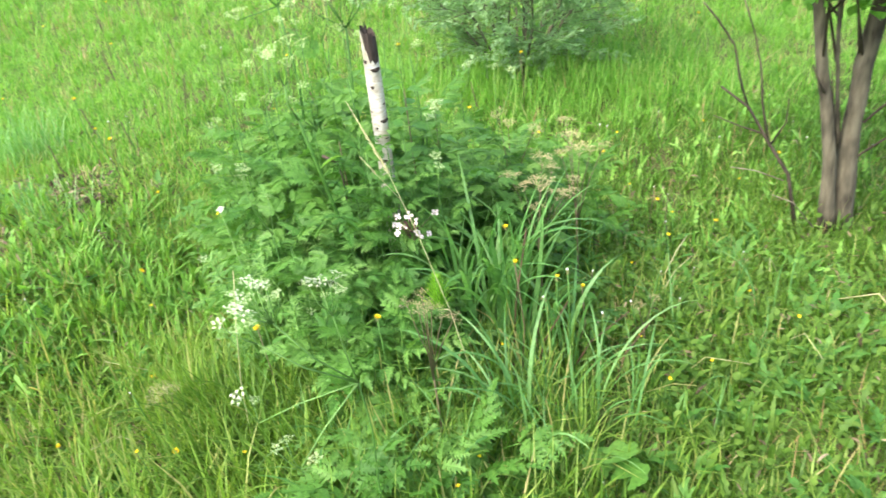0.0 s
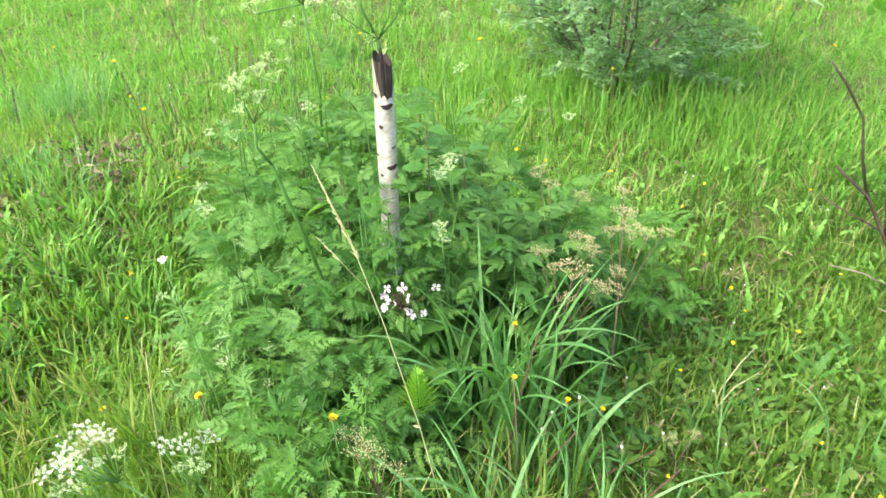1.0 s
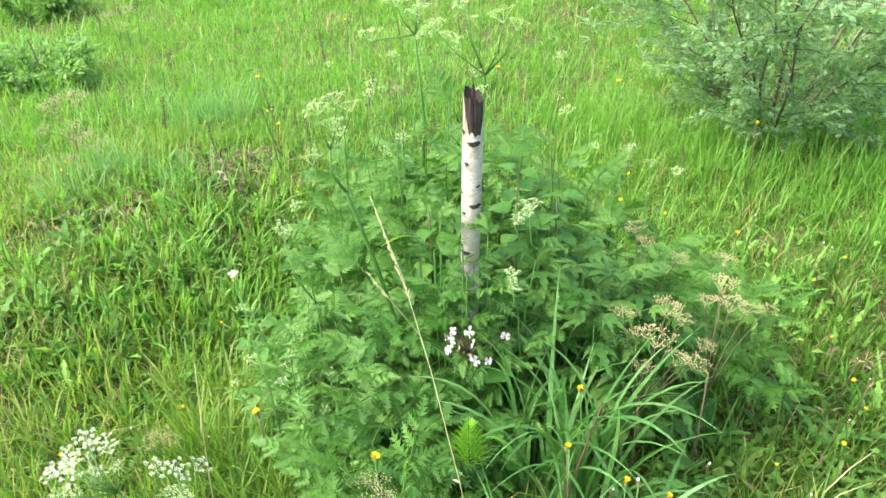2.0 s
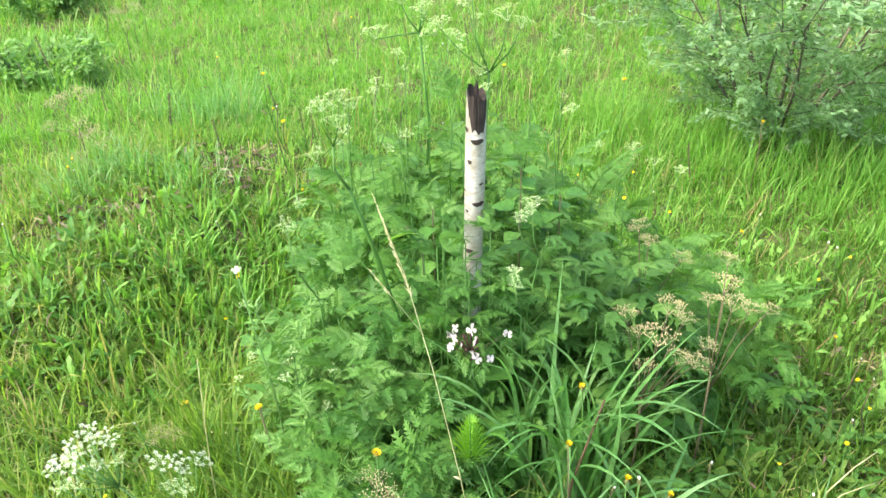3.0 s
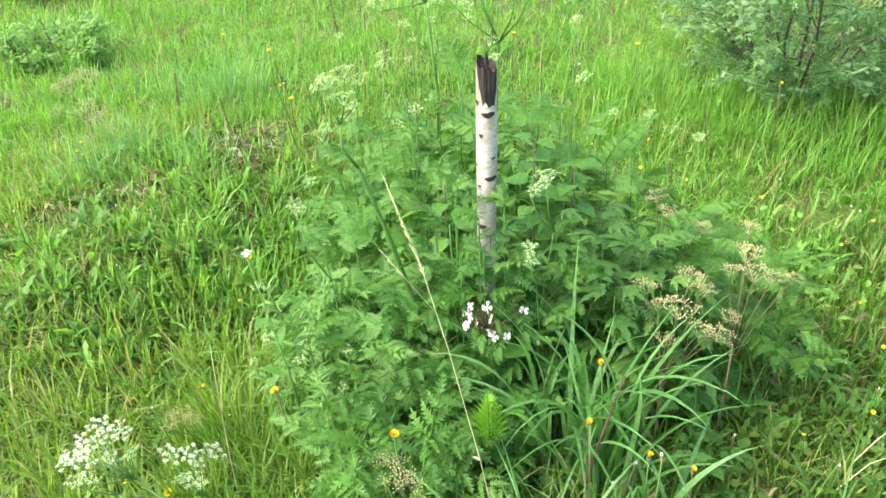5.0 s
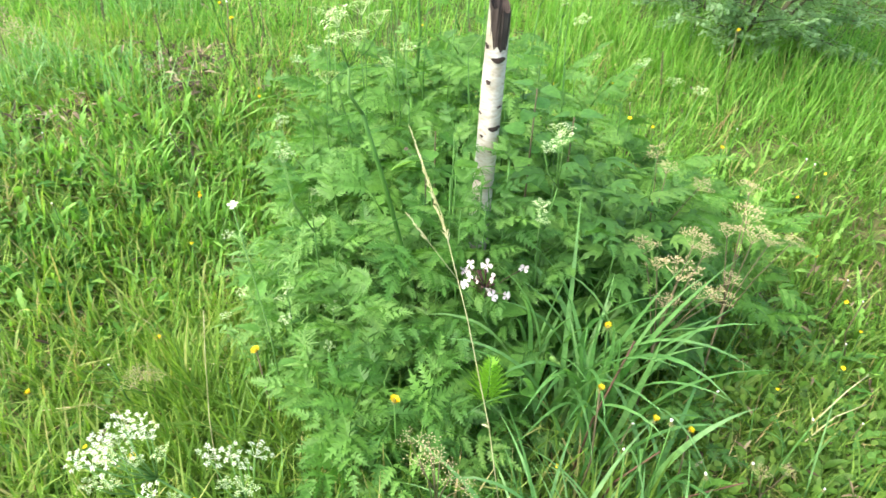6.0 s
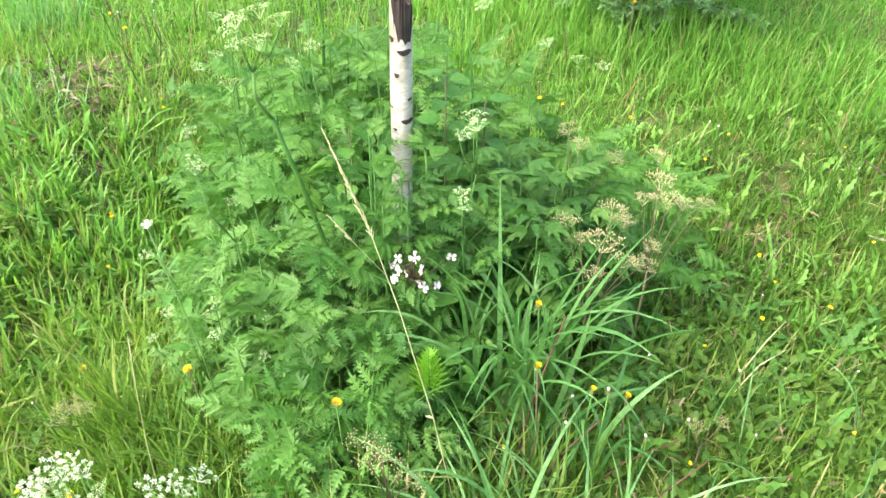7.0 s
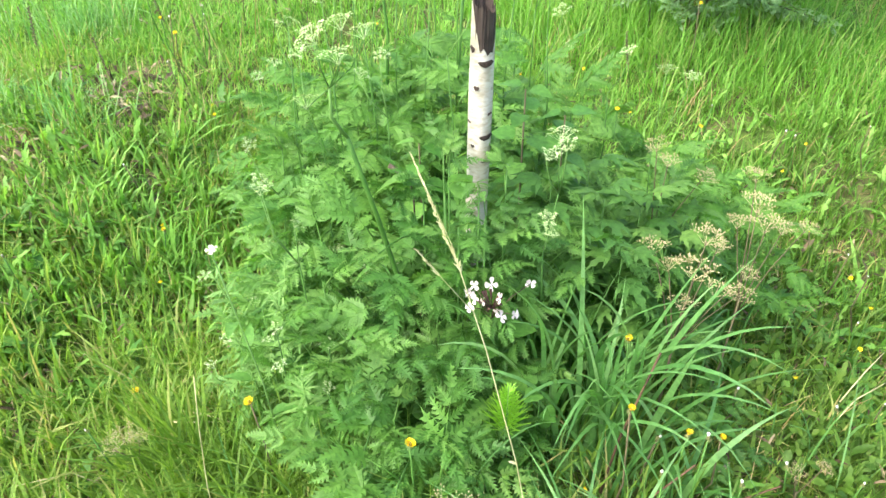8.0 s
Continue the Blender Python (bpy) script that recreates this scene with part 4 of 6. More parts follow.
    # low fine-leaved plants nearest to the path
    for x, y, h in ((-0.1, 1.38, 0.22), (0.0, 1.42, 0.2), (-0.28, 1.34, 0.24), (-0.06, 1.3, 0.18), (-0.36, 1.4, 0.2), (0.05, 1.5, 0.2)):
        cow_parsley(x, y, h, 7, r, young=True, reach=(0.24, 0.34), low=0.35, foliage_kind=LEAVES_YOUNG)
    # near plant with open white heads in two sprays
    heads = []
    for cx, cy, cz, n, wide in ((-0.125, -0.125, 0.945, 9, 0.045), (-0.165, -0.135, 0.9, 7, 0.04), (0.0, -0.095, 0.94, 6, 0.034)):
        for k in range(n):
            a, d = k * 2.4, wide * math.sqrt((k + 0.4) / n)
            heads.append((cx + d * math.cos(a), cy + d * math.sin(a), cz + 0.02 * (1 - (d / wide) ** 2) + r.uniform(-0.018, 0.01), r.uniform(0.012, 0.0175), k % 3 != 2))
    heads += [(-0.27, 0.0, 0.6, 0.022, True), (-0.25, 0.01, 0.58, 0.018, False), (-0.13, -0.14, 0.6, 0.02, False), (-0.16, -0.13, 0.57, 0.018, False), (-0.07, -0.16, 0.57, 0.02, False)]
    cow_parsley(-0.22, 1.3, 0.6, 4, r, heads, young=True, reach=(0.12, 0.18), foliage_kind=LEAVES_FOOT, forks=((-0.11, -0.11, 0.88), (-0.145, -0.12, 0.84), (0.0, -0.085, 0.875), (-0.24, -0.01, 0.54), (-0.12, -0.13, 0.52)))


build_parsley()


# ---- tall herbs of other kinds ----
def feathery_patch():
    """Pale, finely cut herb with tiny white flowers on the west flank of the clump."""
    r = random.Random(5)
    tpl = [(0, 0.03), (0.4, 0.16), (0.75, 0.1), (1, 0)]
    meshes = []
    for k in range(3):
        s = Shape()
        pts = [Vector((0.05 * math.sin(2 * q + k), 0.04 * q * math.cos(k), q)) for q in (0, 0.35, 0.7, 1)]
        s.tube(pts, [0.008, 0.006, 0.005, 0.003], 4)
        for i in range(24):
            q = 0.12 + 0.88 * i / 24
            c = Vector((0.05 * math.sin(2 * q + k), 0.04 * q * math.cos(k), q))
            for j in range(r.choice((3, 4, 5))):
                a = r.uniform(0, 6.283)
                L = 0.15 * (1.1 - 0.6 * q) * r.uniform(0.5, 1.3)
                s.leaf(c, (math.cos(a), math.sin(a), r.uniform(0.1, 1.1)), (0, 0, 1), L, L * 0.45, tpl, 0.1, r.uniform(0.1, 0.6))
        meshes.append(s.mesh("bedstraw_shoot", PALE_HERB))
    flower = umbel_mesh("tiny_white_flowers", 33, CREAM, 6, 0.5, 5, 1.3)
    for i in range(34):
        x, y = -0.58 + r.uniform(-0.16, 0.14), 2.03 + r.uniform(-0.14, 0.18)
        b = gz(x, y) - 0.01
        root = thing("bedstraw", (x, y, b), "pale green bedstraw with narrow leaves and tiny white flowers", "wildflower", "bedstraw shoots", rz=r.uniform(0, 360), rx=r.uniform(-22, 22), ry=r.uniform(-22, 22))
        h = r.uniform(0.32, 0.52)
        tagged(part("foliage", r.choice(meshes), root, Matrix.Diagonal((h, h, h, 1))), kind="stuff")
        if i % 2 == 0:
            part("flower_head", flower, root, aim((0.05 * h * math.sin(2), 0, h), (0.1, 0, 1), 0.02))


feathery_patch()


def build_caraway():
    r = random.Random(27)
    for x, y, h in ((-0.5, 1.9, 0.4), (-0.62, 1.9, 0.42), (-0.7, 1.98, 0.4), (-0.56, 2.02, 0.46), (-0.68, 2.08, 0.44), (-0.48, 1.84, 0.34), (-0.76, 2.04, 0.36)):
        root = thing("caraway", (x, y, gz(x, y) - 0.01), "light green caraway with feathery leaves", "wild herb", "caraway by the clump")
        part("stem", stem_mesh("caraway_stem", [(0, 0, 0), (0.005, 0, h * 0.5), (0, 0, h)], 0.003, 0.0015, STEM, 5), root)
        for i in range(9):
            q = 0.25 + 0.7 * i / 8
            s = r.uniform(0.15, 0.22) * (1.1 - 0.4 * q)
            part("leaf", r.choice(LEAVES_FINE), root, pose(0, 0, h * q, r.uniform(-25, 25), r.uniform(-45, 0), i * 137.5) @ Matrix.Diagonal((s, s, s, 1)))
        if r.random() < 0.4:
            part("umbel", r.choice(UMBEL_CREAM), root, aim((0, 0, h), (0.2, -0.2, 1), 0.015))


build_caraway()


def palmate_leaf(seed, fingers=5, mat=NETTLE):
    """Deeply cut leaf of pointed, toothed fingers, about 1 long."""
    r = random.Random(seed)
    s = Shape()
    s.tube([(0, 0, 0), (0.15, 0, 0.05), (0.3, 0, 0.08)], [0.012, 0.01, 0.008], 4)
    prof = [(0, 0.05), (0.18, 0.2), (0.26, 0.1), (0.42, 0.23), (0.5, 0.1), (0.66, 0.16), (0.72, 0.07), (1, 0)]
    for i in range(fingers):
        a = (i - (fingers - 1) / 2) * 0.55
        L = (0.72 - 0.17 * abs(i - (fingers - 1) / 2)) * r.uniform(0.92, 1.08)
        s.leaf((0.28, 0, 0.08), (math.cos(a), math.sin(a), 0.1), (0, 0, 1), L, L * 0.8, prof, 0.15, r.uniform(0.35, 0.65))
    return s.mesh("palmate_leaf", mat)


PALMATE = [palmate_leaf(1 + i, (5, 5, 7)[i], PARSLEY_MID) for i in range(3)]


def build_mugwort():
    r = random.Random(9)
    for x, y, h in ((0.0, 2.3, 0.6), (0.08, 2.36, 0.56), (0.15, 2.3, 0.5), (-0.05, 2.42, 0.6), (0.2, 2.45, 0.5), (-0.42, 2.2, 0.46), (-0.12, 2.3, 0.62), (-0.05, 2.22, 0.52), (0.06, 2.22, 0.5), (-0.16, 2.45, 0.64), (0.12, 2.42, 0.56), (0.22, 2.34, 0.44)):
        b = gz(x, y) - 0.01
        root = thing("mugwort", (x, y, b), "dark green mugwort shoot with deeply cut pointed leaves", "wild herb", "mugwort shoots")
        part("stem", stem_mesh("mugwort_stem", [(0, 0, 0), (0.005, 0.005, h * 0.5), (0, 0, h * 0.95)], 0.003, 0.0015, STEM), root)
        for i in range(14):
            q = 0.35 + 0.65 * i / 13
            s = 0.145 * (1.2 - 0.45 * q) * r.uniform(0.85, 1.15)
            part("leaf", r.choice(PALMATE), root, pose(0, 0, h * q, r.uniform(-12, 12), -28 * q + r.uniform(0, 28), i * 137.5 + r.uniform(-15, 15)) @ Matrix.Diagonal((s, s, s, 1)))


build_mugwort()


def ovate_leaf(mat, wide):
    s = Shape()
    s.tube([(0, 0, 0), (0.12, 0, 0.03), (0.22, 0, 0.05)], [0.012, 0.01, 0.008], 4)
    prof = []
    for i in range(15):
        q = i / 14
        w = math.sin(math.pi * q ** 0.62) ** 0.8 if 0 < q < 1 else 0
        prof.append((q, w * (1.0 if i % 2 else 0.86)))
    s.leaf((0.2, 0, 0.05), (1, 0, 0.05), (0, 0, 1), 0.8, wide, prof, 0.22, 0.3)
    return s.mesh("ovate_leaf", mat)


OVATE = [ovate_leaf(NETTLE, 0.26 + 0.05 * i) for i in range(3)]
ROUND_LEAF = ovate_leaf(PARSLEY_YOUNG, 0.42)


def petal_flower(s, at, direction, size, r):
    d = Vector(direction).normalized()
    u = d.orthogonal().normalized()
    w = d.cross(u)
    t = r.uniform(0, 1.5)
    for k in range(4):
        a = t + k * math.pi / 2
        out = u * math.cos(a) + w * math.sin(a)
        k = r.uniform(0.75, 1.15)
        s.leaf(Vector(at) + out * size * 0.05, out + d * r.uniform(-0.2, 0.7) + out.cross(d) * r.uniform(-0.25, 0.25), d, size * k, size * r.uniform(0.42, 0.6), [(0, 0.1), (0.35, 0.5), (0.7, 0.85), (0.92, 0.7), (1, 0.3)], 0.1, 0.2)


def build_rocket():
    r = random.Random(12)
    x, y = -0.17, 2.02
    b = gz(x, y)
    root = thing("dames_rocket", (x, y, b - 0.01), "pale pink four-petalled dame's rocket with toothed leaves", "wildflower")
    top = Vector((-0.01, 0.0, 0.62 - b))
    part("stem", stem_mesh("rocket_stem", [(0, 0, 0), (0.01, 0.01, top.z * 0.5), top], 0.004, 0.0025, STEM), root)
    for i in range(9):
        q = 0.15 + 0.75 * i / 9
        s = 0.1 * (1.2 - 0.5 * q)
        part("leaf", OVATE[i % 3], root, pose(0.01, 0.01, top.z * q, 0, -15, i * 137.5) @ Matrix.Diagonal((s, s, s, 1)))
    for ox, oy, oz in ((-0.035, -0.015, 0.065), (-0.05, -0.02, 0.045), (-0.03, -0.025, 0.04), (-0.045, 0.0, 0.03), (-0.015, -0.02, 0.03), (-0.038, -0.03, 0.018), (0.02, -0.015, 0.045), (0.025, -0.02, 0.0), (0.018, -0.022, 0.018), (0.068, 0.06, 0.035), (0.05, 0.0, -0.005), (-0.005, 0.015, 0.05)):
        tip = top + Vector((ox, oy, oz))
        mid = top.lerp(tip, 0.5) + Vector((0, 0, -0.004))
        pedicel = part("flower_stalk", stem_mesh("pedicel", [top - Vector((0, 0, 0.03)), mid, tip], 0.001, 0.0009, CALYX, 4), root)
        s = Shape()
        petal_flower(s, tip, (ox * 8 + r.uniform(-0.6, 0.6), -0.5 + r.uniform(-0.5, 0.5), r.uniform(-0.3, 0.8)), r.uniform(0.0105, 0.014), r)
        part("flower", s.mesh("rocket_flower", PINK), pedicel)
    for i in range(10):
        a = i * 2.4
        tip = top + Vector((0.022 * math.cos(a), 0.02 * math.sin(a) - 0.01, 0.012 + 0.035 * r.random()))
        part("bud", stem_mesh("bud", [top, top.lerp(tip, 0.6), top.lerp(tip, 0.8), tip], 0.001, 0.0032, CALYX, 5), root)
    # small toothed seedlings under it
    for x, y, h in ((-0.22, 1.93, 0.3), (-0.12, 1.9, 0.26), (-0.05, 1.94, 0.32), (-0.3, 1.98, 0.34), (-0.16, 1.84, 0.22), (-0.08, 1.86, 0.2), (0.28, 2.2, 0.3), (0.34, 2.14, 0.2)):
        b = gz(x, y) - 0.01
        p = thing("ground_elder", (x, y, b), "ground elder shoot with toothed and deeply cut green leaves", "wild herb", "ground elder shoots")
        part("stem", stem_mesh("elder_stem", [(0, 0, 0), (0, 0.004, h * 0.5), (0, 0, h)], 0.003, 0.002, STEM, 5), p)
        for i in range(8):
            q = 0.35 + 0.65 * i / 7
            s = r.uniform(0.04, 0.065) if i % 2 else r.uniform(0.12, 0.17)
            part("leaf", r.choice(OVATE if i % 2 else LEAVES_BROAD), p, pose(0, 0, h * q, r.uniform(-15, 15), r.uniform(-30, 5), i * 137.5) @ Matrix.Diagonal((s, s, s, 1)))


build_rocket()


def build_stump_shoots():
    """Young leafy shoots that stand close round the foot of the birch stem."""
    r = random.Random(61)
    for x, y, top in ((-0.235, 2.1, 0.845), (-0.3, 2.11, 0.875), (-0.19, 2.14, 0.87), (-0.265, 2.06, 0.77), (-0.33, 2.17, 0.89), (-0.215, 2.08, 0.79)):
        b = gz(x, y) - 0.01
        h = top - b
        root = thing("cow_parsley", (x, y, b), "young cow parsley shoot with cut green leaves beside the birch", "wildflower", "cow parsley round the stump")
        part("stem", stem_mesh("shoot_stem", [(0, 0, 0), (0.006, -0.004, h * 0.5), (0, 0, h)], 0.003, 0.0016, STEM, 5), root)
        turn = r.uniform(0, 360)
        for i in range(6):
            q = 0.62 + 0.38 * i / 5
            size = r.uniform(0.1, 0.15) * (1.25 - 0.4 * q)
            turn += 137.5
            part("leaf", r.choice(LEAVES_BROAD if i % 2 else LEAVES), root, pose(0, 0, h * q, r.uniform(-20, 20), r.uniform(-38, -4), turn) @ Matrix.Diagonal((size, size, size, 1)))


build_stump_shoots()


def build_white_campion():
    """One white five-petalled blossom on a thin stem above the pale herbs."""
    r = random.Random(46)
    x, y, z = -0.638, 1.772, 0.841
    b = gz(x, y) - 0.01
    root = thing("white_campion", (x, y, b), "white campion blossom on a thin leafy stem", "wildflower")
    top = Vector((0, 0, z - b))
    part("stem", stem_mesh("campion_stem", [(0.03, 0.06, 0), (0.02, 0.04, top.z * 0.5), top], 0.0022, 0.0014, STEM_LIGHT, 6), root)
    for q, a in ((0.35, 20), (0.5, 200), (0.62, 110), (0.75, 290)):
        part("leaf", OVATE[0], root, pose(0.03 - 0.03 * q, 0.06 - 0.06 * q, top.z * q, 0, -25, a) @ Matrix.Diagonal((0.07, 0.05, 0.07, 1)))
    s = Shape()
    petal_flower(s, top, (0.3, -0.5, 0.7), 0.0095, r)
    petal_flower(s, top + Vector((0.004, 0.004, 0.002)), (0.1, -0.6, 0.6), 0.008, r)
    part("flower", s.mesh("campion_flower", WHITE), root)


build_white_campion()


def build_single_leaves():
    for x, y, z, s, rx, ry, rz in ((-0.3, 2.08, 0.84, 0.065, 60, -30, 30), (-0.36, 2.12, 0.84, 0.1, 20, 10, 200)):
        b = gz(x, y)
        root = thing("heart_leaved_shoot", (x, y, b - 0.01), "thin shoot with one rounded bright green leaf beside the stump", "wild herb", "rounded leaves by the stump")
        part("stem", stem_mesh("shoot_stem", [(0, 0, 0), (0.01, 0, (z - b) * 0.5), (0, 0, z - b)], 0.003, 0.0018, STEM, 5), root)
        part("leaf", ROUND_LEAF, root, pose(0, 0, z - b, rx, ry, rz) @ Matrix.Diagonal((s, s, s, 1)))
    # upright bright frond in front
    x, y = -0.104, 1.868
    root = thing("young_horsetail", (x, y, gz(x, y) - 0.01), "bright yellow-green feathery horsetail shoot", "wild herb")
    z0 = 0.45 - gz(x, y)
    part("stem", stem_mesh("horsetail_stem", [(0, 0, 0), (0, 0, z0), (0.0, -0.01, z0 + 0.13)], 0.003, 0.001, STEM, 5), root)
    s = Shape()
    r = random.Random(4)
    for i in range(13):
        z = z0 + 0.01 * i - 0.02
        for j in range(12):
            a = j * 0.5236 + i * 0.26
            L = 0.075 * (1.05 - i / 16) * r.uniform(0.85, 1.15)
            s.leaf((0, 0, z), (math.cos(a), math.sin(a), 1.5), (math.cos(a), math.sin(a), -1), L, 0.0024, [(0, 0.6), (0.5, 0.8), (1, 0.05)], 0.2, -0.2)
    tagged(part("foliage", s.mesh("horsetail_foliage", BRIGHT), root), kind="stuff")
    # lobed leaf by the path
    x, y = 0.36, 1.47
    z = 0.2
    root = thing("ladys_mantle", (x, y, gz(x, y) - 0.01), "lady's mantle with light green lobed round leaves", "wild herb")
    for k, (dx, dy, dz, sz, tilt) in enumerate(((0, 0, 0.19, 0.06, -20), (0.03, -0.04, 0.16, 0.05, -10), (-0.05, 0.04, 0.12, 0.045, 15))):
        part("stem", stem_mesh("mantle_stem", [(0, 0, 0), (dx * 0.5, dy * 0.5, dz * 0.6), (dx, dy, dz)], 0.002, 0.0014, STEM, 5), root)
        s = Shape()
        ring, mid = [], []
        for i in range(36):
            a = -2.6 + 5.2 * i / 35
            lobe = 0.78 + 0.22 * abs(math.sin(a * 3.2)) + 0.03 * (i % 2)
            ring.append((lobe * math.cos(a), lobe * math.sin(a), 0.12 * abs(math.sin(a * 3.2)) + 0.1))
            mid.append((0.45 * math.cos(a), 0.45 * math.sin(a), 0.06))
        v = [(0, 0, 0)] + mid + ring
        f = [(0, 1 + i, 2 + i) for i in range(35)] + [(1 + i, 37 + i, 38 + i, 2 + i) for i in range(35)]
        s.add(v, f)
        part("leaf", s.mesh("mantle_leaf", PARSLEY_YOUNG), root, pose(dx, dy, dz, tilt, -15, 40 * k) @ Matrix.Diagonal((sz, sz, sz, 1)))


build_single_leaves()


def build_nettles():
    """Shoots with opposite pairs of broad toothed leaves beside the stump."""
    r = random.Random(37)
    for x, y, h in ((-0.2, 2.34, 0.78), (-0.12, 2.42, 0.7), (-0.42, 2.28, 0.66)):
        root = thing("nettle", (x, y, gz(x, y) - 0.01), "green nettle shoot with opposite toothed leaves", "wild herb", "nettles by the stump")
        part("stem", stem_mesh("nettle_stem", [(0, 0, 0), (0.006, 0.004, h * 0.5), (0, 0, h)], 0.0032, 0.0018, STEM_RED, 6), root)
        for i in range(9):
            q = 0.4 + 0.6 * i / 8
            size = r.uniform(0.08, 0.115) * (1.15 - 0.5 * q)
            for a in (0, 180):
                part("leaf", r.choice(OVATE), root, pose(0, 0, h * q, r.uniform(-12, 12), r.uniform(-15, 20), a + 90 * i + r.uniform(-18, 18)) @ Matrix.Diagonal((size, size * 1.2, size, 1)))


build_nettles()


# ---- broad-bladed grass tufts ----
def broad_blade(seed, bend, wide=0.0115):
    """Long flat blade, about 1 long, creased along the middle, bending over towards +x and tapering to a point."""
    r = random.Random(seed)
    s = Shape()
    n = 13
    v, f = [], []
    x = z = y = 0.0
    drift = r.uniform(-0.12, 0.12)
    twist = r.uniform(-1.0, 1.0)
    for i in range(n):
        q = i / (n - 1)
        w = wide * (0.5 + 0.55 * math.sin(math.pi * min(q * 0.8 + 0.08, 1)) ** 0.8) * (1 - q ** 3.5) + 0.0002
        ang = bend * q ** 2.1
        if i:
            x += math.sin(ang) / (n - 1)
            z += math.cos(ang) / (n - 1)
            y += drift * q / (n - 1)
        tw = twist * q * q
        c, d = math.cos(tw), math.sin(tw)
        ux, uz = math.cos(ang), -math.sin(ang)
        v += [(x - w * d * ux - 0.3 * w * uz, y - w * c, z - w * d * uz + 0.3 * w * ux), (x, y, z), (x + w * d * ux - 0.3 * w * uz, y + w * c, z + w * d * uz + 0.3 * w * ux)]
    for i in range(n - 1):
        a = 3 * i
        f += [(a, a + 1, a + 4, a + 3), (a + 1, a + 2, a + 5, a + 4)]
    s.add(v, f)
    return s.mesh("broad_blade", GRASS_BLUE)


BROAD = [broad_blade(i, b) for i, b in enumerate((0.5, 0.7, 0.9, 1.1, 1.5, 1.9, 2.4, 0.8, 1.3, 1.7))]


def grass_tuft(x, y, blades, length, r, spread=0.05, to=None, wide=1.0, pool=None, label="tuft of long arching blue-green grass blades"):
    root = thing("grass_tuft", (x, y, gz(x, y) - 0.01), label, "grass tuft", "broad-bladed grass tufts")
    for i in range(blades):
        a = r.uniform(0, 360) if to is None or r.random() < 0.35 else to + r.gauss(0, 50)
        L = r.uniform(*length)
        part("blade", r.choice(pool or BROAD), root, pose(r.gauss(0, spread), r.gauss(0, spread), 0, r.uniform(-8, 8), r.uniform(-6, 14), a) @ Matrix.Diagonal((L, L * wide * r.uniform(0.75, 1.2), L, 1)))


def build_tufts():
    r = random.Random(31)
    # the large tuft in front of the stump, then lesser ones
    for x, y, n, L, w in ((-0.03, 2.06, 16, (0.46, 0.66), 0.8), (0.04, 2.04, 24, (0.46, 0.68), 0.85), (0.11, 2.02, 22, (0.46, 0.68), 0.9), (0.1, 2.1, 20, (0.5, 0.7), 0.8), (0.18, 1.98, 8, (0.38, 0.52), 0.9)):
        grass_tuft(x, y, n, L, r, 0.04, -75, w)
    grass_tuft(0.27, 1.97, 7, (0.34, 0.48), r, 0.02, 5, 1.25)
    for x, y, n, L in ((0.1, 1.7, 12, (0.26, 0.38)), (-0.35, 1.56, 12, (0.24, 0.36)), (-0.05, 1.58, 10, (0.28, 0.42)), (-0.48, 1.6, 14, (0.22, 0.36)), (-0.2, 1.56, 12, (0.24, 0.38)), (0.34, 2.52, 6, (0.3, 0.45)), (-0.62, 2.5, 6, (0.3, 0.45)), (-0.58, 1.72, 10, (0.26, 0.4)), (1.0, 2.3, 8, (0.25, 0.38)), (0.85, 2.0, 8, (0.22, 0.34)), (0.62, 2.2, 8, (0.24, 0.4)), (0.7, 1.75, 9, (0.22, 0.36)), (-0.5, 2.62, 7, (0.35, 0.5)), (0.2, 1.8, 9, (0.3, 0.45)), (-0.32, 1.42, 10, (0.3, 0.42)), (0.42, 1.8, 8, (0.24, 0.36))):
        grass_tuft(x, y, n, L, r, 0.055, None, 0.6)
    # loose tufts whose long blades fall over
    for x, y, n, L in ((0.2, 1.62, 16, (0.38, 0.6)), (0.1, 1.64, 14, (0.36, 0.54)), (0.3, 1.7, 12, (0.36, 0.52)), (0.26, 1.54, 9, (0.32, 0.5))):
        grass_tuft(x, y, n, L, r, 0.06, None, 0.68, BROAD[4:7] + BROAD[8:], "loose tuft of long pale grass blades bending over")
    jobs = sow(420, -2.6, -2.3, 3.4, 3.8, (0.2, 0.34), (0.0018, 0.0032), 0.2)
    jobs += sow(500, -2.45, -2.1, 2.45, 2.85, (0.15, 0.26), (0.002, 0.0035), 0.5)
    jobs += sow(350, -2.05, -1.8, 2.7, 3.0, (0.12, 0.25), (0.002, 0.004), 0.5)
    tagged(new("bluish_grass", scattered("bluish_grass", jobs, GRASS_BLUE_ISLE)), "patch of taller bluish-green grass", "grass", kind="stuff")


build_tufts()


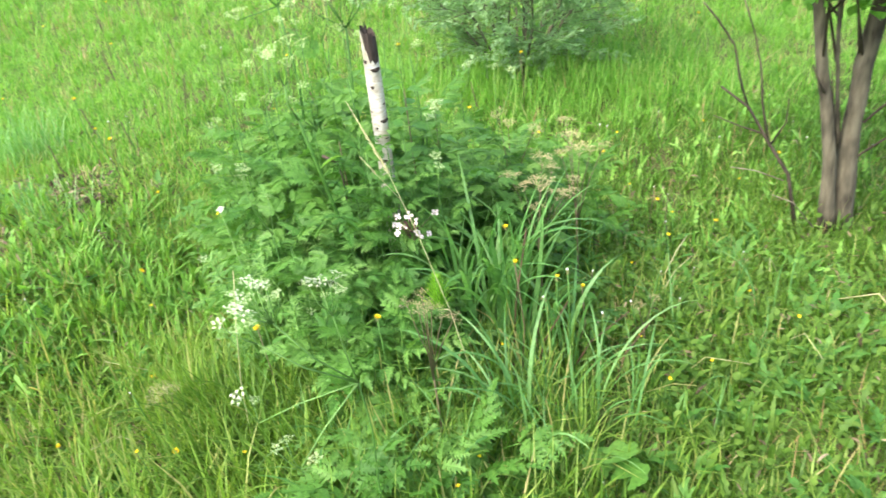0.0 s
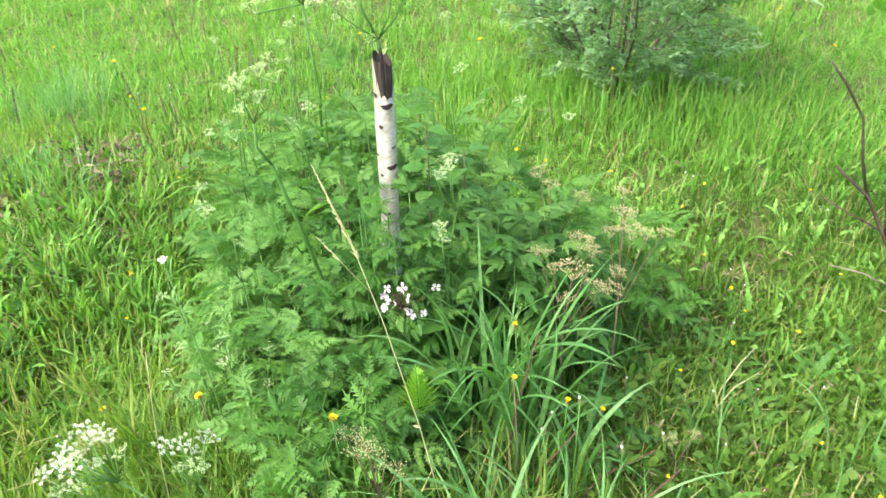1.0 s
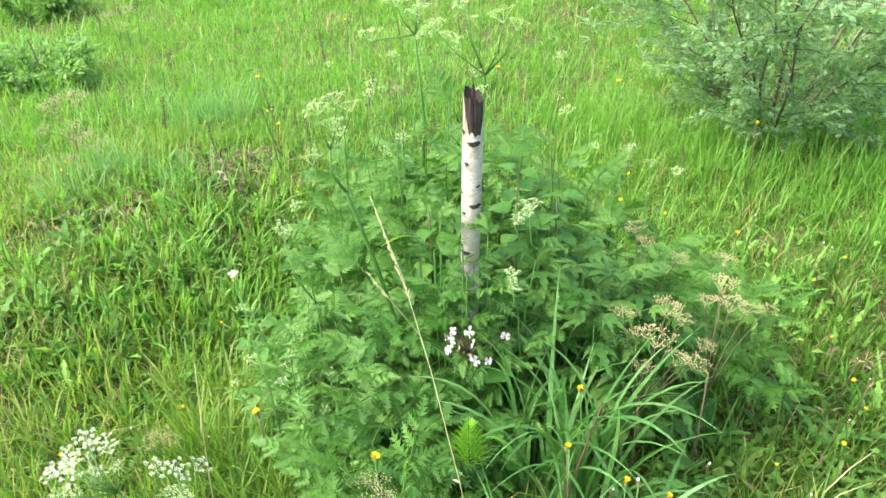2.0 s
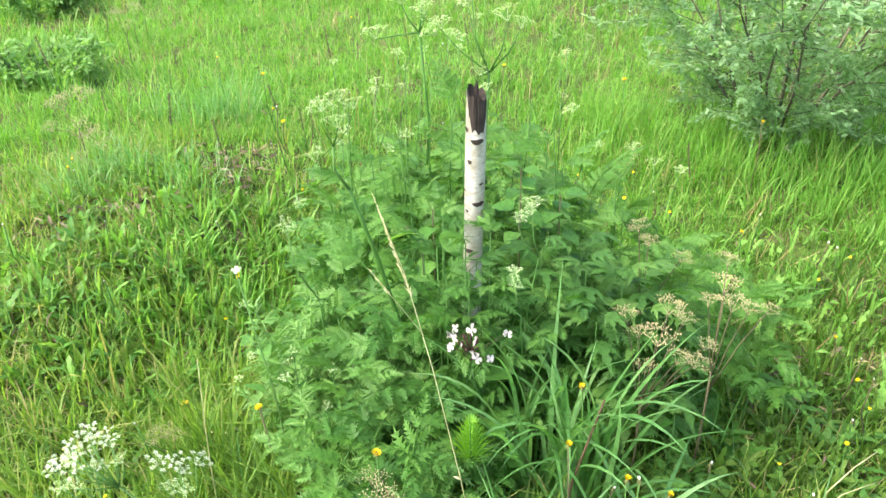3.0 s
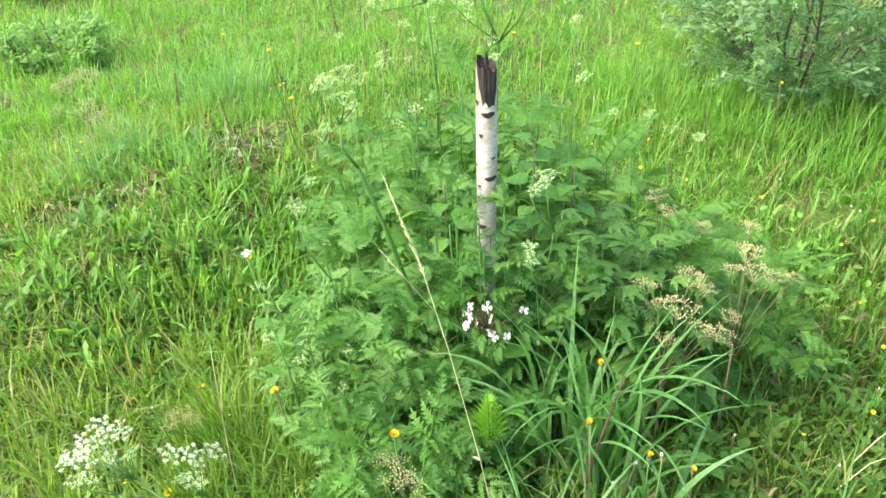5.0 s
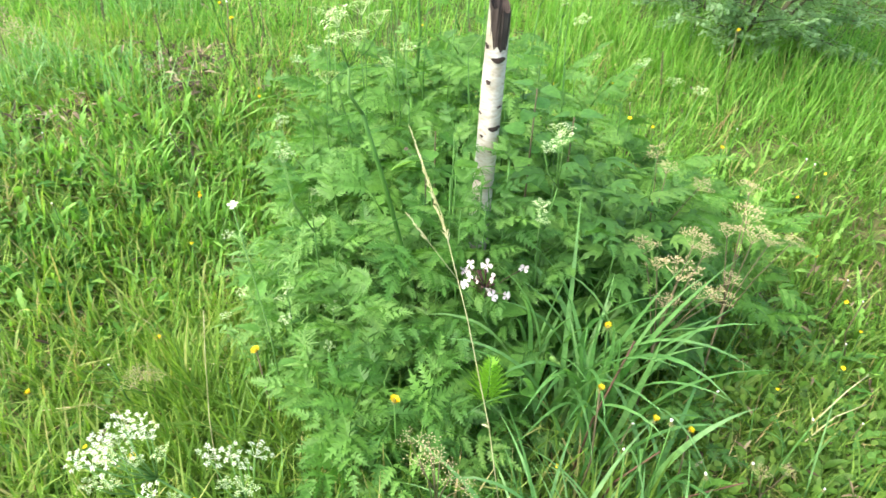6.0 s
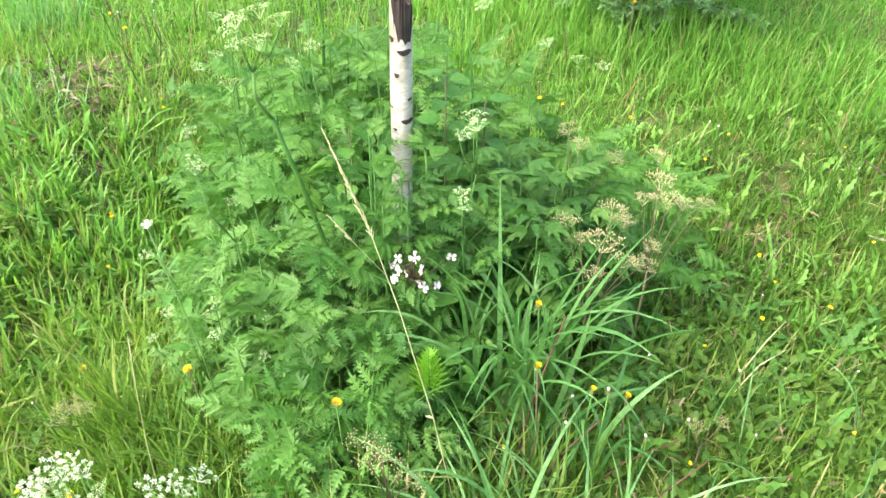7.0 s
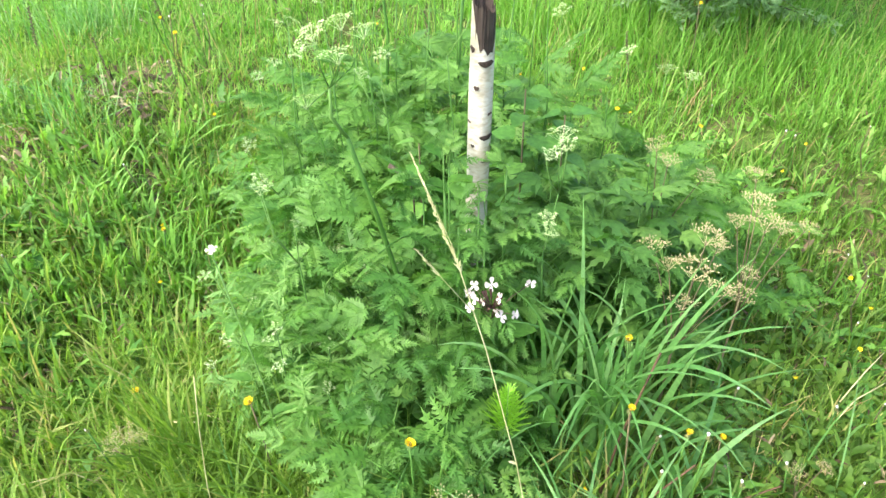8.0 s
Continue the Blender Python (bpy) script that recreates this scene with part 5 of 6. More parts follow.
# ---- dry stalks ----
def build_seed_stalk():
    root = thing("dry_grass_stalk", (0.03, 1.71, gz(0.03, 1.71) - 0.01), "single dry straw-coloured grass stalk with a narrow seed head", "dry grass")
    o = Vector((0.03, 1.71, gz(0.03, 1.71) - 0.01))
    path = [Vector(p) - o for p in ((0.03, 1.71, o.z), (-0.055, 1.719, 0.53), (-0.125, 1.735, 0.78), (-0.19, 1.75, 0.97), (-0.255, 1.757, 1.115))]
    part("stalk", stem_mesh("stalk", path, 0.0014, 0.0006, STRAW_STEM, 5), root)
    r = random.Random(2)

    def spike(name, a, b, n, fat):
        s = Shape()
        for i in range(n):
            q = i / n
            c = a.lerp(b, q)
            d = (b - a).normalized() + Vector((r.uniform(-0.4, 0.4), r.uniform(-0.4, 0.4), r.uniform(-0.2, 0.3)))
            L = fat * (1.2 - 0.7 * q)
            s.leaf(c, d, (r.uniform(-1, 1), r.uniform(-1, 1), 0.4), L, L * 0.3, [(0, 0.2), (0.4, 0.5), (1, 0)], 0.3, 0)
        part(name, s.mesh(name, SEED_TAN), root)

    spike("seed_head", path[3].lerp(path[2], 0.25), path[4], 70, 0.013)
    side0, side1 = path[3].lerp(path[2], 0.62), Vector((-0.228, 1.69, 1.0)) - o
    part("side_stalk", stem_mesh("side_stalk", [side0, side0.lerp(side1, 0.5), side1], 0.0009, 0.0006, STRAW_STEM, 4), root)
    spike("side_seed_head", side0.lerp(side1, 0.6), side1, 26, 0.011)
    s = Shape()
    s.leaf(path[1], (-0.7, -0.2, 0.5), (0, 0, 1), 0.018, 0.006, [(0, 0.3), (0.5, 0.6), (1, 0)], 0.3, 0.2)
    part("husk", s.mesh("husk", SEED_TAN), root)


build_seed_stalk()


def dead_umbellifer(x, y, heads, label, r, pool=DRY_UMBELS):
    b = gz(x, y) - 0.01
    root = thing("dead_umbellifer", (x, y, b), label, "dry wildflower", "dry umbellifers")
    top = max(h[2] for h in heads) - b
    fork = Vector((0, 0, top * 0.62))
    part("stem", stem_mesh("dry_stem", [(0, 0, 0), (0.005, 0, top * 0.3), fork], 0.0035, 0.0025, STEM_RED, 5), root)
    for hx, hy, hz, size in heads:
        tip = Vector((hx - x, hy - y, hz - b))
        twig = part("branch", stem_mesh("dry_branch", [fork * r.uniform(0.8, 1), fork.lerp(tip, 0.5) + Vector((0, 0, -0.015)), tip - Vector((0, 0, size * 0.3))], 0.0018, 0.001, STEM_RED, 4), root)
        part("seed_umbel", r.choice(pool), twig, aim(tip - Vector((0, 0, size * 0.6)), (tip.x * 2, tip.y * 2, 0.5), size * 1.08, r.uniform(0, 360)))


def build_dead():
    r = random.Random(14)
    tan = "dead umbellifer with tan dried seed heads on thin brown stems"
    dead_umbellifer(0.2, 2.16, [(0.124, 2.25, 0.665, 0.03), (0.16, 2.23, 0.64, 0.026), (0.22, 2.23, 0.73, 0.034), (0.21, 2.2, 0.66, 0.042), (0.2, 2.16, 0.6, 0.026), (0.26, 2.2, 0.62, 0.03), (0.3, 2.19, 0.63, 0.03), (0.25, 2.27, 0.68, 0.026), (0.31, 2.22, 0.66, 0.024)], tan, r)
    dead_umbellifer(0.33, 2.3, [(0.32, 2.36, 0.745, 0.036), (0.345, 2.34, 0.71, 0.036), (0.29, 2.36, 0.69, 0.026), (0.38, 2.35, 0.7, 0.024), (0.42, 2.34, 0.72, 0.022), (0.31, 2.42, 0.78, 0.026)], tan, r)
    dead_umbellifer(0.12, 2.44, [(0.09, 2.42, 0.82, 0.026), (0.12, 2.41, 0.79, 0.024), (0.2, 2.42, 0.76, 0.024)], tan, r)
    dead_umbellifer(-0.1, 1.57, [(-0.09, 1.49, 0.735, 0.017), (-0.1, 1.48, 0.7, 0.02), (-0.07, 1.49, 0.705, 0.018), (-0.13, 1.505, 0.705, 0.016), (-0.045, 1.475, 0.69, 0.016), (-0.02, 1.475, 0.68, 0.015), (-0.085, 1.5, 0.69, 0.016)], tan, r, DRY_LOOSE)
    dead_umbellifer(-0.93, 1.72, [(-0.93, 1.7, 0.3, 0.03), (-0.91, 1.72, 0.28, 0.024), (-0.95, 1.68, 0.28, 0.022)], tan, r)
    dead_umbellifer(-2.45, 2.75, [(-2.52, 2.75, 0.66, 0.06), (-2.42, 2.77, 0.7, 0.055), (-2.36, 2.7, 0.58, 0.06), (-2.28, 2.7, 0.56, 0.055), (-2.5, 2.66, 0.58, 0.035), (-2.3, 2.62, 0.5, 0.035)], tan, r)
    dead_umbellifer(-3.85, 4.25, [(-3.9, 4.25, 0.62, 0.06), (-3.8, 4.3, 0.66, 0.06), (-3.75, 4.2, 0.58, 0.05)], tan, r)
    dead_umbellifer(0.52, 2.05, [(0.5, 2.04, 0.3, 0.02), (0.55, 2.06, 0.31, 0.018)], tan, r)
    # pale bent stalks on the turf
    for pts, w in ((((-0.66, 1.6, 0.05), (-0.62, 1.58, 0.42), (-0.58, 1.56, 0.62), (-0.54, 1.54, 0.79)), 0.0014), (((-0.94, 1.89, 0.17), (-0.85, 1.87, 0.21), (-0.72, 1.86, 0.22)), 0.0028), (((-0.92, 1.84, 0.19), (-0.83, 1.85, 0.21), (-0.74, 1.89, 0.2)), 0.0024), (((0.65, 2.38, 0.2), (0.7, 2.45, 0.25), (0.75, 2.52, 0.27)), 0.002), (((0.63, 2.32, 0.16), (0.69, 2.4, 0.2), (0.76, 2.46, 0.22)), 0.0017), (((1.35, 2.1, 0.14), (1.3, 2.2, 0.2), (1.2, 2.25, 0.15)), 0.003), (((-1.35, 2.0, 0.1), (-1.25, 1.95, 0.22), (-1.08, 1.92, 0.2)), 0.0016), (((-1.0, 1.7, 0.06), (-1.08, 1.66, 0.16), (-1.2, 1.6, 0.14)), 0.0016), (((0.95, 2.1, 0.08), (1.0, 2.0, 0.2), (1.02, 1.9, 0.18)), 0.0016), (((0.6, 1.95, 0.06), (0.68, 1.9, 0.2), (0.8, 1.86, 0.2)), 0.0015), (((1.1, 2.5, 0.08), (1.02, 2.42, 0.22), (0.98, 2.3, 0.24)), 0.0016)):
        o = Vector(pts[0])
        root = thing("dry_stalk", tuple(o), "pale bleached dry stalk lying in the grass", "dry stalk", "dry stalks in the grass")
        part("stalk", stem_mesh("bent_stalk", [Vector(p) - o for p in pts], w, w * 0.6, STRAW_STEM, 5), root)
    # reddish old stems at the foot of the tuft
    for pts in (((0.1, 1.9, 0.16), (0.12, 1.92, 0.42), (0.16, 1.96, 0.64)), ((0.16, 1.86, 0.14), (0.2, 1.88, 0.3), (0.27, 1.9, 0.42)), ((0.26, 1.9, 0.12), (0.34, 1.94, 0.24), (0.46, 1.98, 0.32)), ((0.4, 1.86, 0.1), (0.44, 1.9, 0.22), (0.52, 1.95, 0.3))):
        o = Vector(pts[0])
        root = thing("dock_stem", tuple(o), "leaning reddish-brown old dock stem in the grass", "plant stem", "dock stems")
        part("stem", stem_mesh("dock_stem", [Vector(p) - o for p in pts], 0.0032, 0.002, DOCK, 6), root)
    # short dark broken stick by the stump
    z = 0.8 - gz(-0.43, 2.19)
    root = thing("broken_twig", (-0.43, 2.19, gz(-0.43, 2.19) - 0.02), "dark brown broken twig standing among the leaves", "twig")
    part("twig", stem_mesh("twig", [(0.03, 0.02, 0), (0.022, 0.012, z * 0.9), (0.016, 0, z + 0.008)], 0.0022, 0.0022, TWIG, 6), root)
    part("broken_end", stem_mesh("broken_end", [(0.018, 0.002, z), (0.0, -0.006, z + 0.012), (-0.024, -0.012, z + 0.03)], 0.005, 0.0055, TWIG, 7), root)


build_dead()


def build_sorrel():
    """Thin reddish flower spikes standing over the far grass."""
    r = random.Random(44)
    s = Shape()
    for i in range(30):
        q = 0.55 + 0.45 * i / 30
        a = i * 2.4
        s.tube([(0, 0, q), (0.022 * math.cos(a), 0.022 * math.sin(a), q + 0.012)], [0.009, 0.007], 4)
    spike = s.mesh("sorrel_spike", STEM_RED, False)
    stem = stem_mesh("sorrel_stem", [(0, 0, 0), (0.01, 0, 0.5), (0, 0, 1)], 0.0045, 0.0025, STEM_RED, 5)
    for i in range(130):
        x, y = r.uniform(-6.0, 1.6), r.uniform(3.0, 9.0)
        if math.hypot(x - 0.15, y - 5.15) < 0.9 or (x > 0.2 and y < 5):
            continue
        h = r.uniform(0.2, 0.42)
        root = thing("sorrel", (x, y, gz(x, y) - 0.01), "thin reddish-brown sorrel spike above the grass", "wildflower", "sorrel in the meadow", rx=r.uniform(-12, 12), ry=r.uniform(-12, 12), scale=h)
        part("stem", stem, root)
        tagged(part("spike", spike, root), kind="stuff")


build_sorrel()


# ---- yellow flowers ----
def dandelion_heads():
    r = random.Random(6)
    heads = {}
    for kind, n, opening in (("open", 64, 0.7), ("half", 44, 0.4)):
        s = Shape()
        for i in range(n):
            a = i * 2.4
            q = math.sqrt((i + 0.5) / n)
            d = Vector((math.cos(a) * q * opening, math.sin(a) * q * opening, 1.15 - 0.8 * q * opening))
            s.leaf((math.cos(a) * 0.15 * q, math.sin(a) * 0.15 * q, 0.2), d, (0, 0, 1), 0.75 + 0.3 * q, 0.14, [(0, 0.4), (0.6, 0.55), (0.95, 0.5), (1, 0.3)], 0.1, 0.1)
        heads[kind] = s.mesh("yellow_head", YELLOW)
    s = Shape()
    s.tube([(0, 0, -0.1), (0, 0, 0.1), (0, 0, 0.55), (0, 0, 0.8)], [0.12, 0.34, 0.28, 0.2], 8)
    for i in range(12):
        a = i * 0.5236
        s.leaf((0.28 * math.cos(a), 0.28 * math.sin(a), 0.05), (math.cos(a), math.sin(a), -0.7), (0, 0, 1), 0.6, 0.12, [(0, 0.5), (0.5, 0.4), (1, 0)], 0.1, 0.3)
    heads["bracts"] = s.mesh("bracts", BRACT)
    s = Shape()
    for i in range(22):
        a = i * 2.4
        q = 0.26 * math.sqrt(i / 22)
        s.tube([(q * 0.6 * math.cos(a), q * 0.6 * math.sin(a), 0.5), (q * math.cos(a), q * math.sin(a), 1.15 + 0.2 * r.random())], [0.05, 0.04], 4)
    heads["pappus"] = s.mesh("pappus", PAPPUS)
    return heads


HEADS = dandelion_heads()


def dandelion(x, y, z, kind, r, size=0.011):
    b = gz(x, y) - 0.01
    words = {"open": "yellow dandelion in full bloom on a hollow stalk", "half": "half-closed yellow dandelion with turned-down bracts", "pappus": "faded dandelion closed to a white tuft"}[kind]
    root = thing("dandelion", (x, y, b), words, "wildflower", "dandelions in the meadow")
    h = max(z - b, 0.04)
    tip = Vector((0, 0, h))
    part("stalk", stem_mesh("dandelion_stalk", [(r.uniform(-0.05, 0.05), r.uniform(-0.05, 0.05), 0), (r.uniform(-0.02, 0.02), r.uniform(-0.02, 0.02), h * 0.55), tip], 0.0024, 0.0018, r.choice((STEM, STEM, STEM_RED)), 6), root)
    m = aim(tip, (r.uniform(-0.3, 0.3), r.uniform(-0.5, 0.1), 1), size, r.uniform(0, 360))
    head = part("flower_head", HEADS[kind], root, m)
    part("involucre", HEADS["bracts"], head)


def buttercup_mesh():
    s = Shape()
    for k in range(5):
        a = k * 1.2566
        s.leaf((0.05 * math.cos(a), 0.05 * math.sin(a), 0), (math.cos(a), math.sin(a), 0.9), (0, 0, 1), 1.0, 0.48, [(0, 0.15), (0.4, 0.75), (0.75, 1.0), (0.95, 0.7), (1, 0.3)], 0.15, -0.15)
    for k in range(12):
        a = k * 2.4
        q = 0.2 * math.sqrt(k / 12)
        s.tube([(q * math.cos(a), q * math.sin(a), 0.05), (1.4 * q * math.cos(a), 1.4 * q * math.sin(a), 0.35)], [0.03, 0.04], 4)
    return s.mesh("buttercup_flower", YELLOW)


BUTTERCUP = buttercup_mesh()


def buttercup(x, y, z, r, size=0.008):
    b = gz(x, y) - 0.01
    root = thing("buttercup", (x, y, b), "small glossy yellow buttercup on a thin stem", "wildflower", "buttercups in the meadow")
    h = max(z - b, 0.05)
    part("stem", stem_mesh("buttercup_stem", [(r.uniform(-0.04, 0.04), r.uniform(-0.04, 0.04), 0), (0.01, 0, h * 0.5), (0, 0, h)], 0.0014, 0.001, STEM, 5), root)
    part("flower", BUTTERCUP, root, aim((0, 0, h), (r.uniform(-1, 1), r.uniform(-1, 1), 0.8), size, r.uniform(0, 360)))


def build_yellow():
    r = random.Random(17)
    for x, y, z, kind in ((0.123, 1.852, 0.586, "half"), (0.32, 1.989, 0.408, "half"), (0.27, 1.87, 0.54, "pappus"), (-0.611, 1.749, 0.47, "open"), (-0.255, 1.712, 0.515, "open"), (-1.063, 1.895, 0.19, "open"), (0.2, 1.8, 0.5, "pappus"), (0.24, 1.9, 0.5, "half"), (0.38, 1.95, 0.33, "pappus"), (0.17, 1.72, 0.42, "pappus"), (0.376, 2.24, 0.3, "pappus"), (0.48, 2.05, 0.3, "pappus"), (0.62, 2.3, 0.25, "pappus"), (0.2, 1.98, 0.38, "pappus"), (0.56, 3.6, 0.3, "pappus"), (0.59, 3.57, 0.3, "pappus"), (-1.99, 3.46, 0.663, "open"), (-1.88, 3.38, 0.53, "half"), (-1.82, 3.37, 0.48, "open"), (-2.42, 2.66, 0.44, "half"), (-1.7, 3.2, 0.62, "pappus"), (-1.49, 3.055, 0.32, "half"), (-1.3, 2.42, 0.28, "half"), (0.1, 2.0, 0.62, "half"), (-0.85, 1.55, 0.2, "open"), (-1.25, 1.62, 0.16, "half"), (-2.4, 2.62, 0.42, "half")):
        dandelion(x, y, z, kind, r, 0.0115)
    for x, y, z in ((0.719, 2.634, 0.309), (0.67, 2.463, 0.31), (1.069, 3.006, 0.255), (-1.171, 2.909, 0.271), (0.69, 2.77, 0.3), (0.555, 3.4, 0.25), (-1.195, 2.229, 0.25), (0.533, 2.376, 0.25), (0.5, 2.014, 0.2), (0.07, 1.863, 0.3),
                    (0.88, 2.168, 0.25), (0.65, 3.63, 0.25), (-1.318, 2.44, 0.28), (-1.568, 3.166, 0.3), (0.979, 2.02, 0.25), (0.538, 1.747, 0.25), (0.677, 1.816, 0.25), (-0.62, 1.49, 0.25), (-0.927, 1.503, 0.25), (0.013, 1.459, 0.25), (-0.02, 2.7, 0.75), (0.0, 3.4, 0.4), (-0.2, 3.6, 0.45)):
        buttercup(x, y, z, r, 0.0085)
    for i in range(54):
        x, y = r.uniform(-2.6, 2.0), r.uniform(1.1, 4.0)
        if math.hypot(x + 0.15, y - 2.15) < 0.75:
            continue
        if i % 3:
            dandelion(x, y, gz(x, y) + r.uniform(0.12, 0.26), "pappus", r, 0.008)
        else:
            dandelion(x, y, gz(x, y) + r.uniform(0.12, 0.28), r.choice(("half", "open", "pappus")), r, 0.009)
    for i in range(26):
        x, y = r.uniform(-4.5, 1.5), r.uniform(4.0, 8.0)
        dandelion(x, y, gz(x, y) + r.uniform(0.25, 0.42), r.choice(("open", "half", "pappus")), r, 0.014)


build_yellow()


# ---- willow bush ----
def lance_leaf_template():
    v = [(0, 0, 0), (0.35, -0.19, 0.04), (0.35, 0, 0.0), (0.35, 0.19, 0.04), (0.7, -0.15, 0.0), (0.7, 0, -0.04), (0.7, 0.15, 0.0), (1, 0, -0.12)]
    f = [(0, 1, 2), (0, 2, 3), (1, 4, 5, 2), (2, 5, 6, 3), (4, 7, 5), (5, 7, 6)]
    return np.array(v, float), f


def foliage(name, spots, dirs, size, per, mat, tpl, spread=0.9):
    """Leaves in sprays at the given spots, pointing forward along each spray."""
    spots, dirs = np.array(spots), np.array(dirs)
    k = np.repeat(np.arange(len(spots)), per)
    n = len(k)
    along = np.tile(np.linspace(-0.12, 0.06, per), len(spots))
    pos = spots[k] + dirs[k] * along[:, None] + rng.normal(0, 0.006, (n, 3))
    d = dirs[k] + rng.normal(0, spread * 0.55, (n, 3))
    yaw = np.arctan2(d[:, 1], d[:, 0])
    tilt = -np.arctan2(d[:, 2], np.hypot(d[:, 0], d[:, 1]))
    s = rng.uniform(*size, n)
    rot = turns(yaw, tilt, np.zeros(n), s, s, s)
    spin = rng.normal(0, 0.5, n)
    c, q = np.cos(spin), np.sin(spin)
    o, i = np.zeros(n), np.ones(n)
    rx = np.stack([np.stack([i, o, o], -1), np.stack([o, c, -q], -1), np.stack([o, q, c], -1)], -2)
    return scattered(name, [(tpl[0], tpl[1], rot @ rx, pos)], mat)


def build_bush(name, cx, cy, wide, tall, stems, seed, label, mat, per, leaf):
    r = random.Random(seed)
    b = gz(cx, cy) - 0.03
    root = thing(name, (cx, cy, b), label, "bush")
    spots, dirs = [], []
    for i in range(stems):
        a = i * 2.4 + r.uniform(-0.3, 0.3)
        out = wide * r.uniform(0.35, 1.0)
        h = tall * r.uniform(0.65, 1.0) * (1.1 - 0.35 * out / wide)
        p0 = Vector((0.12 * math.cos(a), 0.12 * math.sin(a), 0))
        p3 = Vector((out * math.cos(a), out * math.sin(a), h))
        p1 = p0.lerp(p3, 0.33) + Vector((0, 0, 0.06 * h)) + Vector((r.uniform(-0.04, 0.04), r.uniform(-0.04, 0.04), 0))
        p2 = p0.lerp(p3, 0.68) + Vector((0, 0, 0.05 * h)) + Vector((r.uniform(-0.05, 0.05), r.uniform(-0.05, 0.05), 0))
        pts = [p0, p1, p2, p3]
        part("branch", stem_mesh("willow_branch", pts, 0.0085, 0.0025, WILLOW_TWIG, 6), root)
        for j in range(15):
            q = 0.12 + 0.88 * j / 14
            seg = min(int(q * 3), 2)
            p = pts[seg].lerp(pts[seg + 1], q * 3 - seg)
            c = Vector((math.cos(a) + r.uniform(-1.2, 1.2), math.sin(a) + r.uniform(-1.2, 1.2), r.uniform(-0.35, 0.8))).normalized()
            L = r.uniform(0.14, 0.32) * tall
            e = p + c * L
            part("twig", stem_mesh("willow_twig", [p, p.lerp(e, 0.5) + Vector((0, 0, 0.02)), e], 0.003, 0.0012, WILLOW_TWIG, 4), root)
            for q2 in (0.35, 0.6, 0.8, 1.0):
                at = p.lerp(e, q2)
                if at.z > 0.03:
                    w = (c + Vector((r.uniform(-0.7, 0.7), r.uniform(-0.7, 0.7), r.uniform(-0.2, 0.6)))).normalized()
                    spots.append(tuple(at))
                    dirs.append(tuple(w))
    part("crown", foliage("bush_leaves", spots, dirs, leaf, per, mat, lance_leaf_template()), root)


build_bush("willow_bush", 0.2, 5.2, 1.0, 1.55, 20, 3, "grey-green willow bush with narrow leaves and dark thin branches", WILLOW, 22, (0.026, 0.05))
build_bush("leafy_bush", -3.95, 3.7, 0.32, 0.3, 9, 8, "low soft green leafy bush in the meadow", PALE_HERB, 7, (0.03, 0.055))
build_bush("leafy_bush", -5.9, 5.2, 0.5, 0.34, 10, 9, "low soft green leafy bush in the meadow", PALE_HERB, 8, (0.035, 0.06))


